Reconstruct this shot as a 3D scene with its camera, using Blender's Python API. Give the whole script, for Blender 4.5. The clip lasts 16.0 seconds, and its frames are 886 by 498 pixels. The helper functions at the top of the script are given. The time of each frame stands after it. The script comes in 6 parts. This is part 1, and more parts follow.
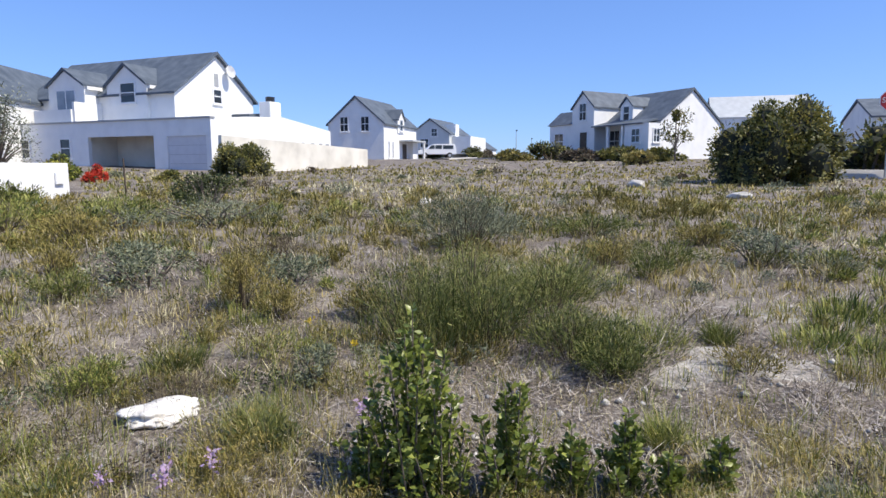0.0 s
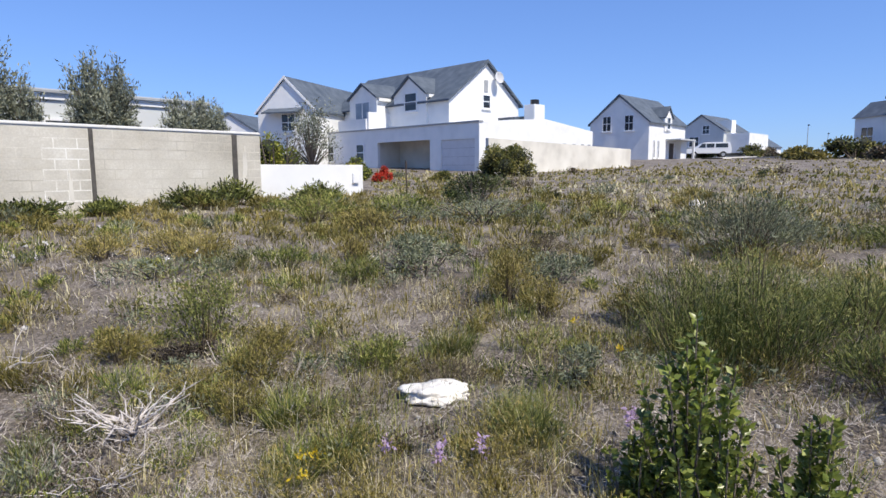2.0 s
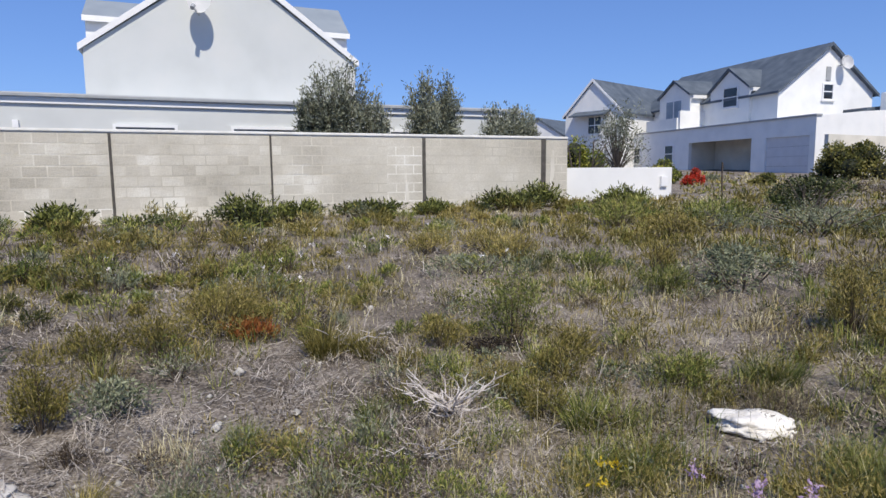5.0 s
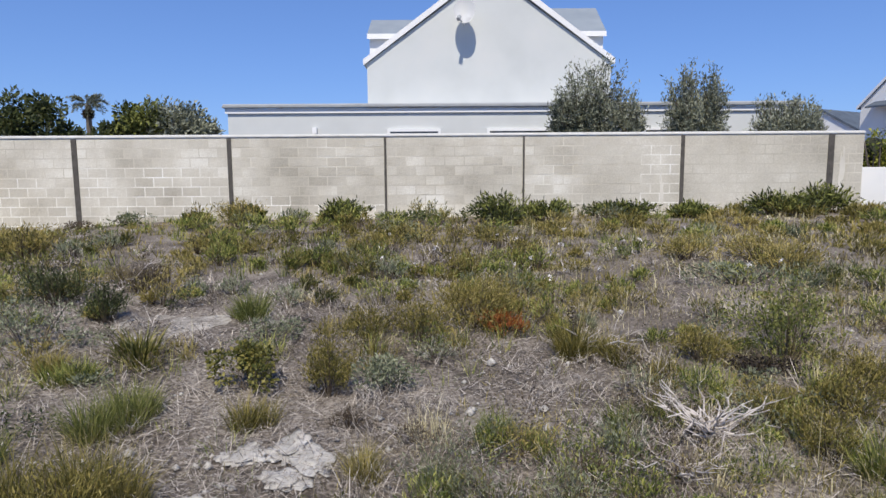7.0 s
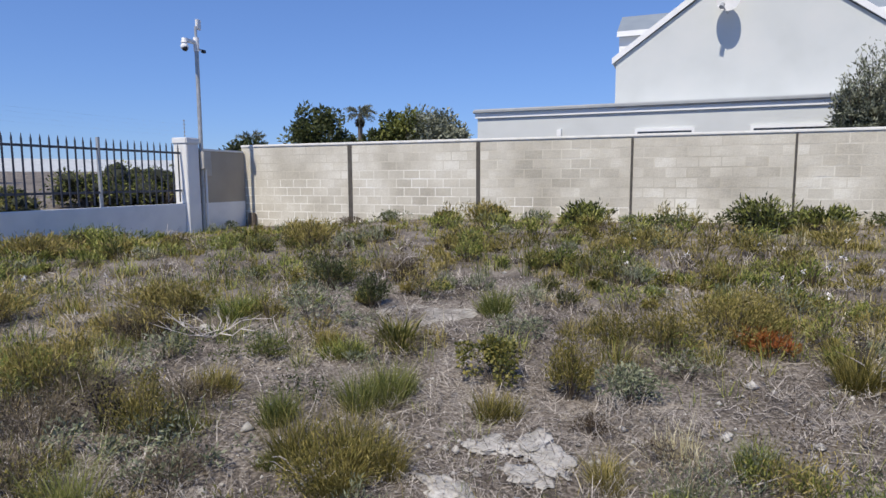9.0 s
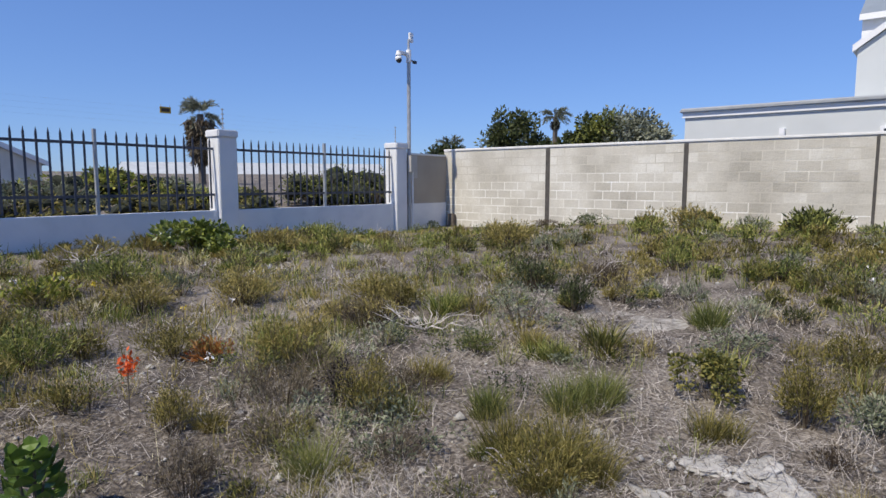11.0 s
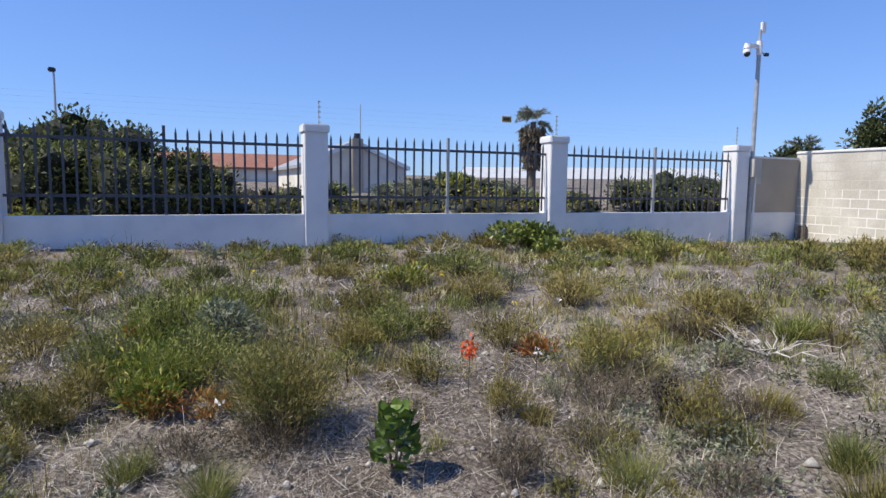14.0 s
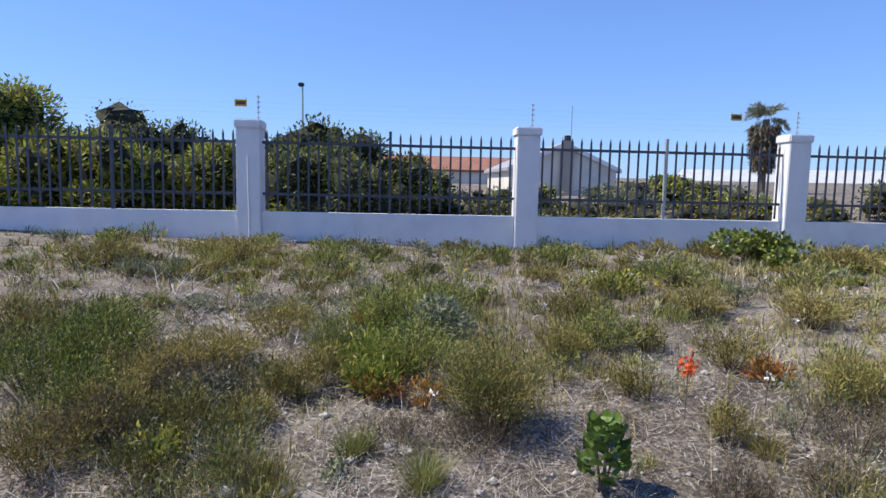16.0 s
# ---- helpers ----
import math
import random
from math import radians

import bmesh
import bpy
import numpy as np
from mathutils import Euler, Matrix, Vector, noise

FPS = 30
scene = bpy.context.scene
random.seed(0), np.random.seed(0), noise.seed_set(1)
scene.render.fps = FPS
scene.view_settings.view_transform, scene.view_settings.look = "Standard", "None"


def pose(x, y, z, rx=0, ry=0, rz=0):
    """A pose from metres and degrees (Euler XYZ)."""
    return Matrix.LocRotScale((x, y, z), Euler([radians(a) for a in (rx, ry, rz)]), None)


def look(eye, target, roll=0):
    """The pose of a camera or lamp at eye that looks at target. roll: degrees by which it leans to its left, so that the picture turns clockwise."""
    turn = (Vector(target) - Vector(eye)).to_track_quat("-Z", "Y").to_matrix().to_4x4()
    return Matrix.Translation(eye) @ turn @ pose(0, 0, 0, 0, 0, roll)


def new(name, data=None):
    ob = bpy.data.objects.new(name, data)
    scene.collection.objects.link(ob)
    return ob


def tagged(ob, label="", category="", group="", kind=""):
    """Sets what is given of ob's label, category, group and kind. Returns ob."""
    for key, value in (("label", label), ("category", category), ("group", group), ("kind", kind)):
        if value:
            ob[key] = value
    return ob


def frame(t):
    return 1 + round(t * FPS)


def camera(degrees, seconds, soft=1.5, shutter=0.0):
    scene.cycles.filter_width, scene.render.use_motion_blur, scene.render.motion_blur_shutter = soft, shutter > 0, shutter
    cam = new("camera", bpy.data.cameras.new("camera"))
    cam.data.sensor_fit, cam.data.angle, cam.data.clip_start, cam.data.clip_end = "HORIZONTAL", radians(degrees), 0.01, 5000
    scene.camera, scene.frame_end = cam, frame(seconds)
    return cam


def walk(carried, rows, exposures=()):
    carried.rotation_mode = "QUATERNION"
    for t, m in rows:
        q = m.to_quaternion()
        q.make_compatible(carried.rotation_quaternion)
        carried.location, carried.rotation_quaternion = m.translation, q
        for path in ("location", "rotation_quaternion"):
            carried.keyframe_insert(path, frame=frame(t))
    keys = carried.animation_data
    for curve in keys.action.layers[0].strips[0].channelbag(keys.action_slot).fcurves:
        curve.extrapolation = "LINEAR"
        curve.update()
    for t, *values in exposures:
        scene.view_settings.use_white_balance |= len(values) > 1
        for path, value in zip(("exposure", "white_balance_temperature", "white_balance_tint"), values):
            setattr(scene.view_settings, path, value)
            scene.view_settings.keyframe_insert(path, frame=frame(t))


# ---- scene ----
cam = camera(71.3, 16.0, 1.5)
# seconds, x, y, z, yaw, pitch, roll
ROWS = [
    (0.0, -0.187, 0.063, 1.611, -73.75, -7.48, 0.06),
    (0.5, -0.193, 0.089, 1.612, -67.77, -7.48, 0.09),
    (1.0, -0.190, 0.111, 1.608, -62.06, -7.39, 0.17),
    (1.5, -0.181, 0.147, 1.595, -56.30, -7.34, 0.23),
    (2.0, -0.172, 0.182, 1.585, -50.24, -7.30, 0.30),
    (2.5, -0.169, 0.205, 1.576, -44.91, -7.18, 0.37),
    (3.0, -0.179, 0.215, 1.578, -40.70, -7.15, 0.35),
    (3.5, -0.202, 0.218, 1.581, -36.90, -7.15, 0.30),
    (3.7, -0.210, 0.220, 1.584, -35.14, -7.13, 0.39),
    (5.8, -0.248, 0.212, 1.610, -13.74, -6.82, 0.53),
    (6.0, -0.259, 0.212, 1.610, -11.22, -6.83, 0.54),
    (6.5, -0.284, 0.222, 1.605, -5.63, -6.81, 0.51),
    (7.0, -0.303, 0.226, 1.607, -0.45, -6.70, 0.41),
    (7.5, -0.318, 0.233, 1.605, 3.27, -6.70, 0.37),
    (8.0, -0.342, 0.233, 1.603, 9.40, -6.59, 0.32),
    (8.5, -0.362, 0.232, 1.602, 14.76, -6.50, 0.32),
    (9.0, -0.382, 0.219, 1.606, 21.31, -6.41, 0.22),
    (9.2, -0.385, 0.213, 1.608, 22.93, -6.41, 0.21),
    (11.3, -0.513, 0.091, 1.604, 42.15, -6.08, -0.12),
    (11.5, -0.518, 0.085, 1.605, 44.49, -6.07, -0.16),
    (12.0, -0.526, 0.076, 1.602, 49.30, -6.05, -0.27),
    (12.5, -0.548, 0.057, 1.602, 56.99, -5.98, -0.38),
    (13.0, -0.553, 0.045, 1.607, 65.08, -5.98, -0.63),
    (13.5, -0.553, 0.046, 1.606, 65.82, -5.94, -0.66),
    (14.0, -0.563, 0.037, 1.603, 67.76, -5.89, -0.76),
    (14.5, -0.573, 0.027, 1.605, 72.95, -5.93, -0.94),
    (15.0, -0.581, 0.014, 1.604, 77.41, -5.94, -1.02),
    (15.5, -0.583, -0.002, 1.607, 81.58, -5.97, -1.13),
    (16.0, -0.590, -0.016, 1.608, 86.63, -6.01, -1.27),
]


def aimed(x, y, z, yaw, pitch, roll):
    a, b = radians(yaw), radians(pitch)
    way = Vector((-math.sin(a) * math.cos(b), math.cos(a) * math.cos(b), math.sin(b)))
    eye = Vector((x, y, z))
    return look(eye, eye + 2 * way, -roll)


EXPOSURES = [(0.0, 0.16), (3.0, -0.09), (6.0, -0.25), (8.3, -0.25), (9.0, -0.29), (11.3, -0.25), (12.5, -0.16), (13.5, -0.02), (14.5, 0.05), (16.0, 0.19)]
walk(cam, [(t, aimed(*p)) for t, *p in ROWS], EXPOSURES)

# ---- world and sun ----
SUN_AZ, SUN_EL = math.atan2(-0.11, -1.0), radians(54)
world = bpy.data.worlds.new("sky")
scene.world = world
world.use_nodes = True
wn, wl = world.node_tree.nodes, world.node_tree.links
sky = wn.new("ShaderNodeTexSky")
sky.sky_type, sky.sun_disc = "NISHITA", False
sky.sun_elevation, sky.sun_rotation = SUN_EL, SUN_AZ
sky.air_density, sky.dust_density, sky.ozone_density = 1.0, 0.1, 3.0
soften = wn.new("ShaderNodeGamma")
soften.inputs["Gamma"].default_value = 0.66
tint = wn.new("ShaderNodeMix")
tint.data_type, tint.blend_type = "RGBA", "MULTIPLY"
tint.inputs[0].default_value = 1.0
tint.inputs[7].default_value = (0.465, 0.668, 1.13, 1)
wl.new(sky.outputs[0], soften.inputs["Color"])
wl.new(soften.outputs[0], tint.inputs[6])
wl.new(tint.outputs[2], wn["Background"].inputs[0])
wn["Background"].inputs[1].default_value = 0.252
sun = new("sun", bpy.data.lights.new("sun", "SUN"))
sun.data.energy, sun.data.angle, sun.data.color = 5.4, radians(0.5), (1.0, 0.92, 0.78)
toward = Vector((math.sin(SUN_AZ) * math.cos(SUN_EL), math.cos(SUN_AZ) * math.cos(SUN_EL), math.sin(SUN_EL)))
sun.matrix_world = look(toward * 50, (0, 0, 0))


# ---- materials ----
def material(name, colours, scale=6.0, detail=6.0, rough=0.8, bump=0.0, bump_scale=40.0, metal=0.0, island=0.0, per_object=0.0,
             leaf=0.0, fine=0.0, fine_scale=60.0, spec=0.5):
    """Two-scale noise between the colours; island and per_object vary single pieces; leaf lets light through."""
    m = bpy.data.materials.new(name)
    m.use_nodes = True
    n, l = m.node_tree.nodes, m.node_tree.links
    b = n["Principled BSDF"]
    b.inputs["Roughness"].default_value, b.inputs["Metallic"].default_value = rough, metal
    b.inputs["Specular IOR Level"].default_value = spec
    tc = n.new("ShaderNodeTexCoord")
    geo = n.new("ShaderNodeNewGeometry")
    ns = n.new("ShaderNodeTexNoise")
    ns.inputs["Scale"].default_value, ns.inputs["Detail"].default_value = scale, detail
    l.new(geo.outputs["Position"] if island else tc.outputs["Object"], ns.inputs["Vector"])
    fac = ns.outputs["Fac"]

    def add(sock, other, k):
        mul = n.new("ShaderNodeMath")
        mul.operation = "MULTIPLY_ADD"
        sub = n.new("ShaderNodeMath")
        sub.operation = "SUBTRACT"
        l.new(other, sub.inputs[0])
        sub.inputs[1].default_value = 0.5
        l.new(sub.outputs[0], mul.inputs[0])
        mul.inputs[1].default_value = k
        l.new(sock, mul.inputs[2])
        return mul.outputs[0]

    if fine:
        nf = n.new("ShaderNodeTexNoise")
        nf.inputs["Scale"].default_value, nf.inputs["Detail"].default_value = fine_scale, 4
        l.new(tc.outputs["Object"], nf.inputs["Vector"])
        fac = add(fac, nf.outputs["Fac"], fine)
    if island:
        fac = add(fac, geo.outputs["Random Per Island"], island)
    if per_object:
        oi = n.new("ShaderNodeObjectInfo")
        fac = add(fac, oi.outputs["Random"], per_object)
    ramp = n.new("ShaderNodeValToRGB")
    els = ramp.color_ramp.elements
    lo, hi = 0.28, 0.72
    while len(els) < len(colours):
        els.new(0.5)
    for k, c in enumerate(colours):
        els[k].position = lo + (hi - lo) * k / max(1, len(colours) - 1)
        els[k].color = (*c, 1)
    l.new(fac, ramp.inputs[0])
    l.new(ramp.outputs[0], b.inputs["Base Color"])
    if bump:
        nb = n.new("ShaderNodeTexNoise")
        nb.inputs["Scale"].default_value, nb.inputs["Detail"].default_value = bump_scale, 8
        l.new(tc.outputs["Object"], nb.inputs["Vector"])
        bp = n.new("ShaderNodeBump")
        bp.inputs["Strength"].default_value, bp.inputs["Distance"].default_value = bump, 0.02
        l.new(nb.outputs["Fac"], bp.inputs["Height"])
        l.new(bp.outputs[0], b.inputs["Normal"])
    if leaf:
        tr = n.new("ShaderNodeBsdfTranslucent")
        l.new(ramp.outputs[0], tr.inputs["Color"])
        mix = n.new("ShaderNodeMixShader")
        mix.inputs[0].default_value = leaf
        l.new(b.outputs[0], mix.inputs[1])
        l.new(tr.outputs[0], mix.inputs[2])
        l.new(mix.outputs[0], n["Material Output"].inputs[0])
    return m


M = {
    "soil": material("soil", [(0.07, 0.057, 0.046), (0.163, 0.137, 0.113), (0.3, 0.265, 0.225)], 1.6, 12, 0.95, 1.0, 45, fine=1.3, fine_scale=42),
    "sand": material("limestone_sand", [(0.2, 0.18, 0.155), (0.33, 0.305, 0.27), (0.47, 0.445, 0.4)], 3.5, 12, 0.95, 0.9, 40, fine=0.9, fine_scale=26),
    "beige": material("beige_plaster", [(0.34, 0.3, 0.24), (0.44, 0.39, 0.32)], 1.0, 5, 0.9, 0.15, 40, fine=0.2),
    "white": material("white_plaster", [(0.74, 0.74, 0.73), (0.8, 0.8, 0.79), (0.84, 0.83, 0.81)], 1.2, 5, 0.85, 0.12, 60, fine=0.15),
    "grey_paint": material("grey_paint", [(0.545, 0.565, 0.56), (0.59, 0.61, 0.605), (0.625, 0.635, 0.625)], 0.8, 5, 0.85, 0.1, 60, fine=0.12),
    "fence_paint": material("fence_wall_paint", [(0.66, 0.67, 0.68), (0.76, 0.76, 0.76), (0.8, 0.8, 0.79)], 2.0, 7, 0.85, 0.15, 50, fine=0.2),
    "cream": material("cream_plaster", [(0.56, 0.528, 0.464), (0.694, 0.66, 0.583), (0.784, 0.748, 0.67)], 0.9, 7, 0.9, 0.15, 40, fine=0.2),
    "mortar": material("mortar", [(0.46, 0.428, 0.36), (0.545, 0.51, 0.432), (0.64, 0.602, 0.52), (0.8, 0.775, 0.7)], 0.8, 6, 0.95, 0.5, 60, fine=0.25, island=0.001),
    "block": material("concrete_block", [(0.4, 0.37, 0.31), (0.535, 0.5, 0.425), (0.635, 0.6, 0.52), (0.79, 0.765, 0.69)], 0.75, 9, 0.95, 0.6, 70, per_object=0.17, fine=0.3, fine_scale=30, island=0.001),
    "pointing": material("pale_pointing", [(0.56, 0.53, 0.46), (0.72, 0.69, 0.62), (0.84, 0.82, 0.76), (0.88, 0.87, 0.83)], 1.6, 6, 0.95, 0.4, 60, fine=0.4, island=0.001),
    "joint": material("dark_joint", [(0.06, 0.055, 0.05), (0.11, 0.1, 0.09)], 8, 4, 0.95),
    "cap": material("white_coping", [(0.66, 0.65, 0.62), (0.78, 0.77, 0.75)], 4, 6, 0.85, 0.3, 50, fine=0.3),
    "slate": material("slate_roof", [(0.055, 0.0728, 0.096), (0.085, 0.106, 0.134), (0.12, 0.146, 0.179)], 1.5, 6, 0.7, 0.3, 30, fine=0.12, fine_scale=12),
    "tile": material("orange_roof_tile", [(0.23, 0.099, 0.0627), (0.321, 0.153, 0.104)], 2, 5, 0.85, 0.3, 30, fine=0.3),
    "sheet": material("grey_roof_sheet", [(0.42, 0.44, 0.45), (0.52, 0.54, 0.55)], 1.5, 4, 0.6, fine=0.1),
    "zinc": material("blue_grey_sheet", [(0.21, 0.245, 0.28), (0.27, 0.305, 0.34)], 1.5, 5, 0.55, fine=0.15),
    "trim": material("white_trim", [(0.78, 0.78, 0.78), (0.82, 0.82, 0.82)], 5, 3, 0.6),
    "gutter": material("grey_gutter", [(0.3, 0.31, 0.32), (0.38, 0.39, 0.4)], 5, 3, 0.5),
    "glass": material("dark_window_glass", [(0.02, 0.025, 0.03), (0.045, 0.05, 0.06)], 0.8, 2, 0.08),
    # even pale blue-grey panes, lighter than the other window glass
    "pale_glass": material("pale_window_glass", [(0.2, 0.26, 0.33), (0.3, 0.37, 0.45)], 1.5, 3, 0.12),
    "door": material("garage_door", [(0.6, 0.6, 0.62), (0.66, 0.66, 0.68)], 3, 4, 0.6, fine=0.1),
    "timber": material("dark_timber", [(0.05, 0.035, 0.025), (0.1, 0.07, 0.05)], 6, 5, 0.7, fine=0.3),
    "paver": material("brick_paving", [(0.34, 0.22, 0.18), (0.45, 0.32, 0.27)], 3, 5, 0.9, 0.3, 40, fine=0.3),
    "steel": material("fence_steel", [(0.05, 0.055, 0.072), (0.095, 0.1, 0.122)], 8, 4, 0.55, metal=0.0, fine=0.3),
    "galv": material("galvanised_steel", [(0.36, 0.37, 0.38), (0.48, 0.49, 0.5)], 12, 5, 0.5, metal=0.4, fine=0.3),
    "black": material("black_plastic", [(0.01, 0.01, 0.012), (0.02, 0.02, 0.022)], 6, 3, 0.4),
    "yellow": material("yellow_sign_plate", [(0.55, 0.33, 0.03), (0.62, 0.4, 0.05)], 6, 3, 0.5),
    "red": material("red_sign", [(0.45, 0.02, 0.025), (0.5, 0.03, 0.03)], 4, 3, 0.4),
    "rock": material("limestone", [(0.33, 0.312, 0.278), (0.46, 0.438, 0.4), (0.6, 0.578, 0.54)], 5, 9, 0.95, 0.8, 25, fine=0.4, fine_scale=30),
    "white_rock": material("white_limestone", [(0.58, 0.54, 0.47), (0.74, 0.71, 0.66), (0.82, 0.8, 0.76)], 7, 9, 0.95, 0.8, 25, fine=0.3, fine_scale=30),
    "asphalt": material("asphalt", [(0.045, 0.045, 0.047), (0.075, 0.075, 0.075)], 3, 6, 0.9, 0.3, 60, fine=0.3),
    "concrete": material("concrete", [(0.4, 0.38, 0.35), (0.52, 0.5, 0.46)], 3, 6, 0.9, 0.3, 60, fine=0.3),
    "car": material("white_car_paint", [(0.75, 0.76, 0.77), (0.8, 0.8, 0.8)], 2, 2, 0.25),
    "tyre": material("tyre_rubber", [(0.015, 0.015, 0.015), (0.03, 0.03, 0.03)], 8, 3, 0.8),
    "bark": material("bark", [(0.09, 0.07, 0.055), (0.19, 0.16, 0.13)], 14, 6, 0.95, 0.6, 40, fine=0.3),
    "dead": material("dead_wood", [(0.254, 0.223, 0.197), (0.459, 0.414, 0.382), (0.636, 0.585, 0.547)], 9, 5, 0.95, island=0.6),
    # plants
    "straw": material("dry_grass", [(0.2, 0.168, 0.098), (0.41, 0.352, 0.208), (0.58, 0.515, 0.31), (0.7, 0.64, 0.42)], 0.5, 3, 0.8, island=0.7, leaf=0.2, spec=0.25),
    "litter": material("grey_litter", [(0.078, 0.062, 0.052), (0.182, 0.153, 0.13), (0.31, 0.272, 0.237), (0.455, 0.415, 0.37)], 0.7, 3, 0.9, island=0.85, spec=0.2),
    "bleached": material("bleached_stalks", [(0.095, 0.076, 0.06), (0.228, 0.192, 0.158), (0.38, 0.337, 0.29), (0.55, 0.5, 0.445)], 0.9, 3, 0.9, island=0.85, spec=0.2),
    "black_twig": material("dark_dead_twigs", [(0.02, 0.016, 0.014), (0.05, 0.04, 0.035), (0.1, 0.085, 0.075)], 2.0, 3, 0.9, island=0.6, spec=0.2),
    "broad_leaf": material("broad_leaves", [(0.07, 0.125, 0.022), (0.125, 0.2, 0.035), (0.19, 0.27, 0.06)], 6.0, 3, 0.4, per_object=0.5, leaf=0.25, spec=0.4),
    "olive": material("olive_grass", [(0.092, 0.087, 0.021), (0.187, 0.165, 0.041), (0.302, 0.253, 0.073), (0.435, 0.355, 0.13)], 0.45, 3, 0.7, island=0.5, leaf=0.2, spec=0.3),
    "reed_green": material("dark_reed", [(0.05, 0.074, 0.02), (0.112, 0.145, 0.038), (0.2, 0.228, 0.06), (0.33, 0.33, 0.11)], 0.6, 3, 0.6, island=0.75, leaf=0.2, spec=0.3),
    "green": material("green_reed", [(0.07, 0.098, 0.02), (0.15, 0.19, 0.04), (0.265, 0.295, 0.066), (0.41, 0.4, 0.12)], 0.6, 3, 0.6, island=0.75, leaf=0.2, spec=0.3),
    "lime": material("lime_shoots", [(0.085, 0.11, 0.028), (0.17, 0.19, 0.052), (0.285, 0.29, 0.09)], 0.8, 3, 0.6, island=0.6, leaf=0.3, spec=0.3),
    "blue": material("grey_blue_leaves", [(0.1, 0.12, 0.07), (0.195, 0.216, 0.135), (0.335, 0.352, 0.23)], 1.0, 3, 0.8, island=0.55, leaf=0.2, spec=0.3),
    "dark_leaf": material("dark_leaves", [(0.042, 0.052, 0.015), (0.098, 0.108, 0.026), (0.185, 0.178, 0.045), (0.31, 0.27, 0.075)], 0.8, 3, 0.5, island=0.45, leaf=0.25, spec=0.4),
    "thicket_leaf": material("thicket_leaves", [(0.028, 0.038, 0.012), (0.068, 0.084, 0.023), (0.14, 0.158, 0.04), (0.27, 0.285, 0.075)], 0.6, 3, 0.6, island=0.6, leaf=0.2, spec=0.3),
    # near-black colour that stands in for shade deep inside bushes
    "heart": material("painted_inner_shade", [(0.012, 0.014, 0.008), (0.035, 0.04, 0.018)], 6.0, 6, 0.9, 0.8, 12, fine=0.5),
    "succulent": material("green_succulent", [(0.12, 0.17, 0.025), (0.22, 0.275, 0.042), (0.38, 0.36, 0.07)], 1.2, 3, 0.5, island=0.6, leaf=0.2, spec=0.4),
    "deep_leaf": material("deep_green_leaves", [(0.02, 0.03, 0.012), (0.045, 0.06, 0.02), (0.085, 0.105, 0.035), (0.15, 0.165, 0.06)], 0.8, 3, 0.5, island=0.5, leaf=0.25, spec=0.4),
    "shiny_leaf": material("shiny_leaves", [(0.075, 0.105, 0.02), (0.16, 0.205, 0.036), (0.3, 0.33, 0.075)], 1.5, 3, 0.35, island=0.55, leaf=0.25, spec=0.5),
    "olive_leaf": material("olive_tree_leaves", [(0.1, 0.112, 0.075), (0.2, 0.215, 0.15), (0.37, 0.385, 0.29)], 1.0, 3, 0.6, island=0.65, leaf=0.2, spec=0.4),
    "yellow_leaf": material("yellow_green_leaves", [(0.085, 0.115, 0.021), (0.21, 0.238, 0.043), (0.43, 0.41, 0.078)], 1.0, 3, 0.6, island=0.55, leaf=0.3, spec=0.3),
    "orange_leaf": material("orange_succulent", [(0.28, 0.08, 0.02), (0.4, 0.16, 0.04), (0.3, 0.22, 0.06)], 2.0, 3, 0.6, island=0.5, leaf=0.3),
    "brown_leaf": material("brown_scrub", [(0.0734, 0.0542, 0.0395), (0.136, 0.108, 0.0748), (0.21, 0.179, 0.122)], 1.2, 3, 0.9, island=0.5, leaf=0.1, spec=0.2),
    "red_petal": material("red_flowers", [(0.5, 0.03, 0.015), (0.65, 0.07, 0.03)], 3, 3, 0.6, island=0.5, leaf=0.3),
    "orange_petal": material("orange_flowers", [(0.7, 0.09, 0.015), (0.85, 0.19, 0.04)], 9, 3, 0.6, island=0.5, leaf=0.3),
    "yellow_petal": material("yellow_flowers", [(0.7, 0.5, 0.02), (0.8, 0.62, 0.05)], 9, 3, 0.6, island=0.5, leaf=0.3),
    "purple_petal": material("purple_flowers", [(0.42, 0.27, 0.46), (0.62, 0.48, 0.64)], 9, 3, 0.6, island=0.5, leaf=0.3),
    "white_petal": material("pale_flowers", [(0.6, 0.56, 0.55), (0.75, 0.72, 0.7)], 9, 3, 0.7, island=0.5),
}


# ---- mesh helpers ----
def part(name, bm, mat, parent=None, label="", m=None):
    me = bpy.data.meshes.new(name)
    bm.to_mesh(me)
    bm.free()
    me.materials.append(mat)
    ob = new(name, me)
    if parent is not None:
        ob.parent = parent
    if m is not None:
        ob.matrix_basis = m
    if label:
        tagged(ob, label)
    return ob


def empty(name, m, label, category, group="", kind=""):
    ob = new(name)
    ob.matrix_basis = m
    ob.empty_display_size = 0.2
    return tagged(ob, label, category, group, kind)


def add_box(bm, x0, x1, y0, y1, z0, z1):
    vs = [bm.verts.new((x, y, z)) for x in (x0, x1) for y in (y0, y1) for z in (z0, z1)]
    for f in ((0, 1, 3, 2), (4, 6, 7, 5), (0, 4, 5, 1), (2, 3, 7, 6), (0, 2, 6, 4), (1, 5, 7, 3)):
        bm.faces.new([vs[i] for i in f])
    return bm


def box(x0, x1, y0, y1, z0, z1, bevel=0.0):
    bm = add_box(bmesh.new(), x0, x1, y0, y1, z0, z1)
    if bevel:
        bmesh.ops.bevel(bm, geom=bm.edges[:], offset=bevel, segments=2, affect="EDGES")
    return bm


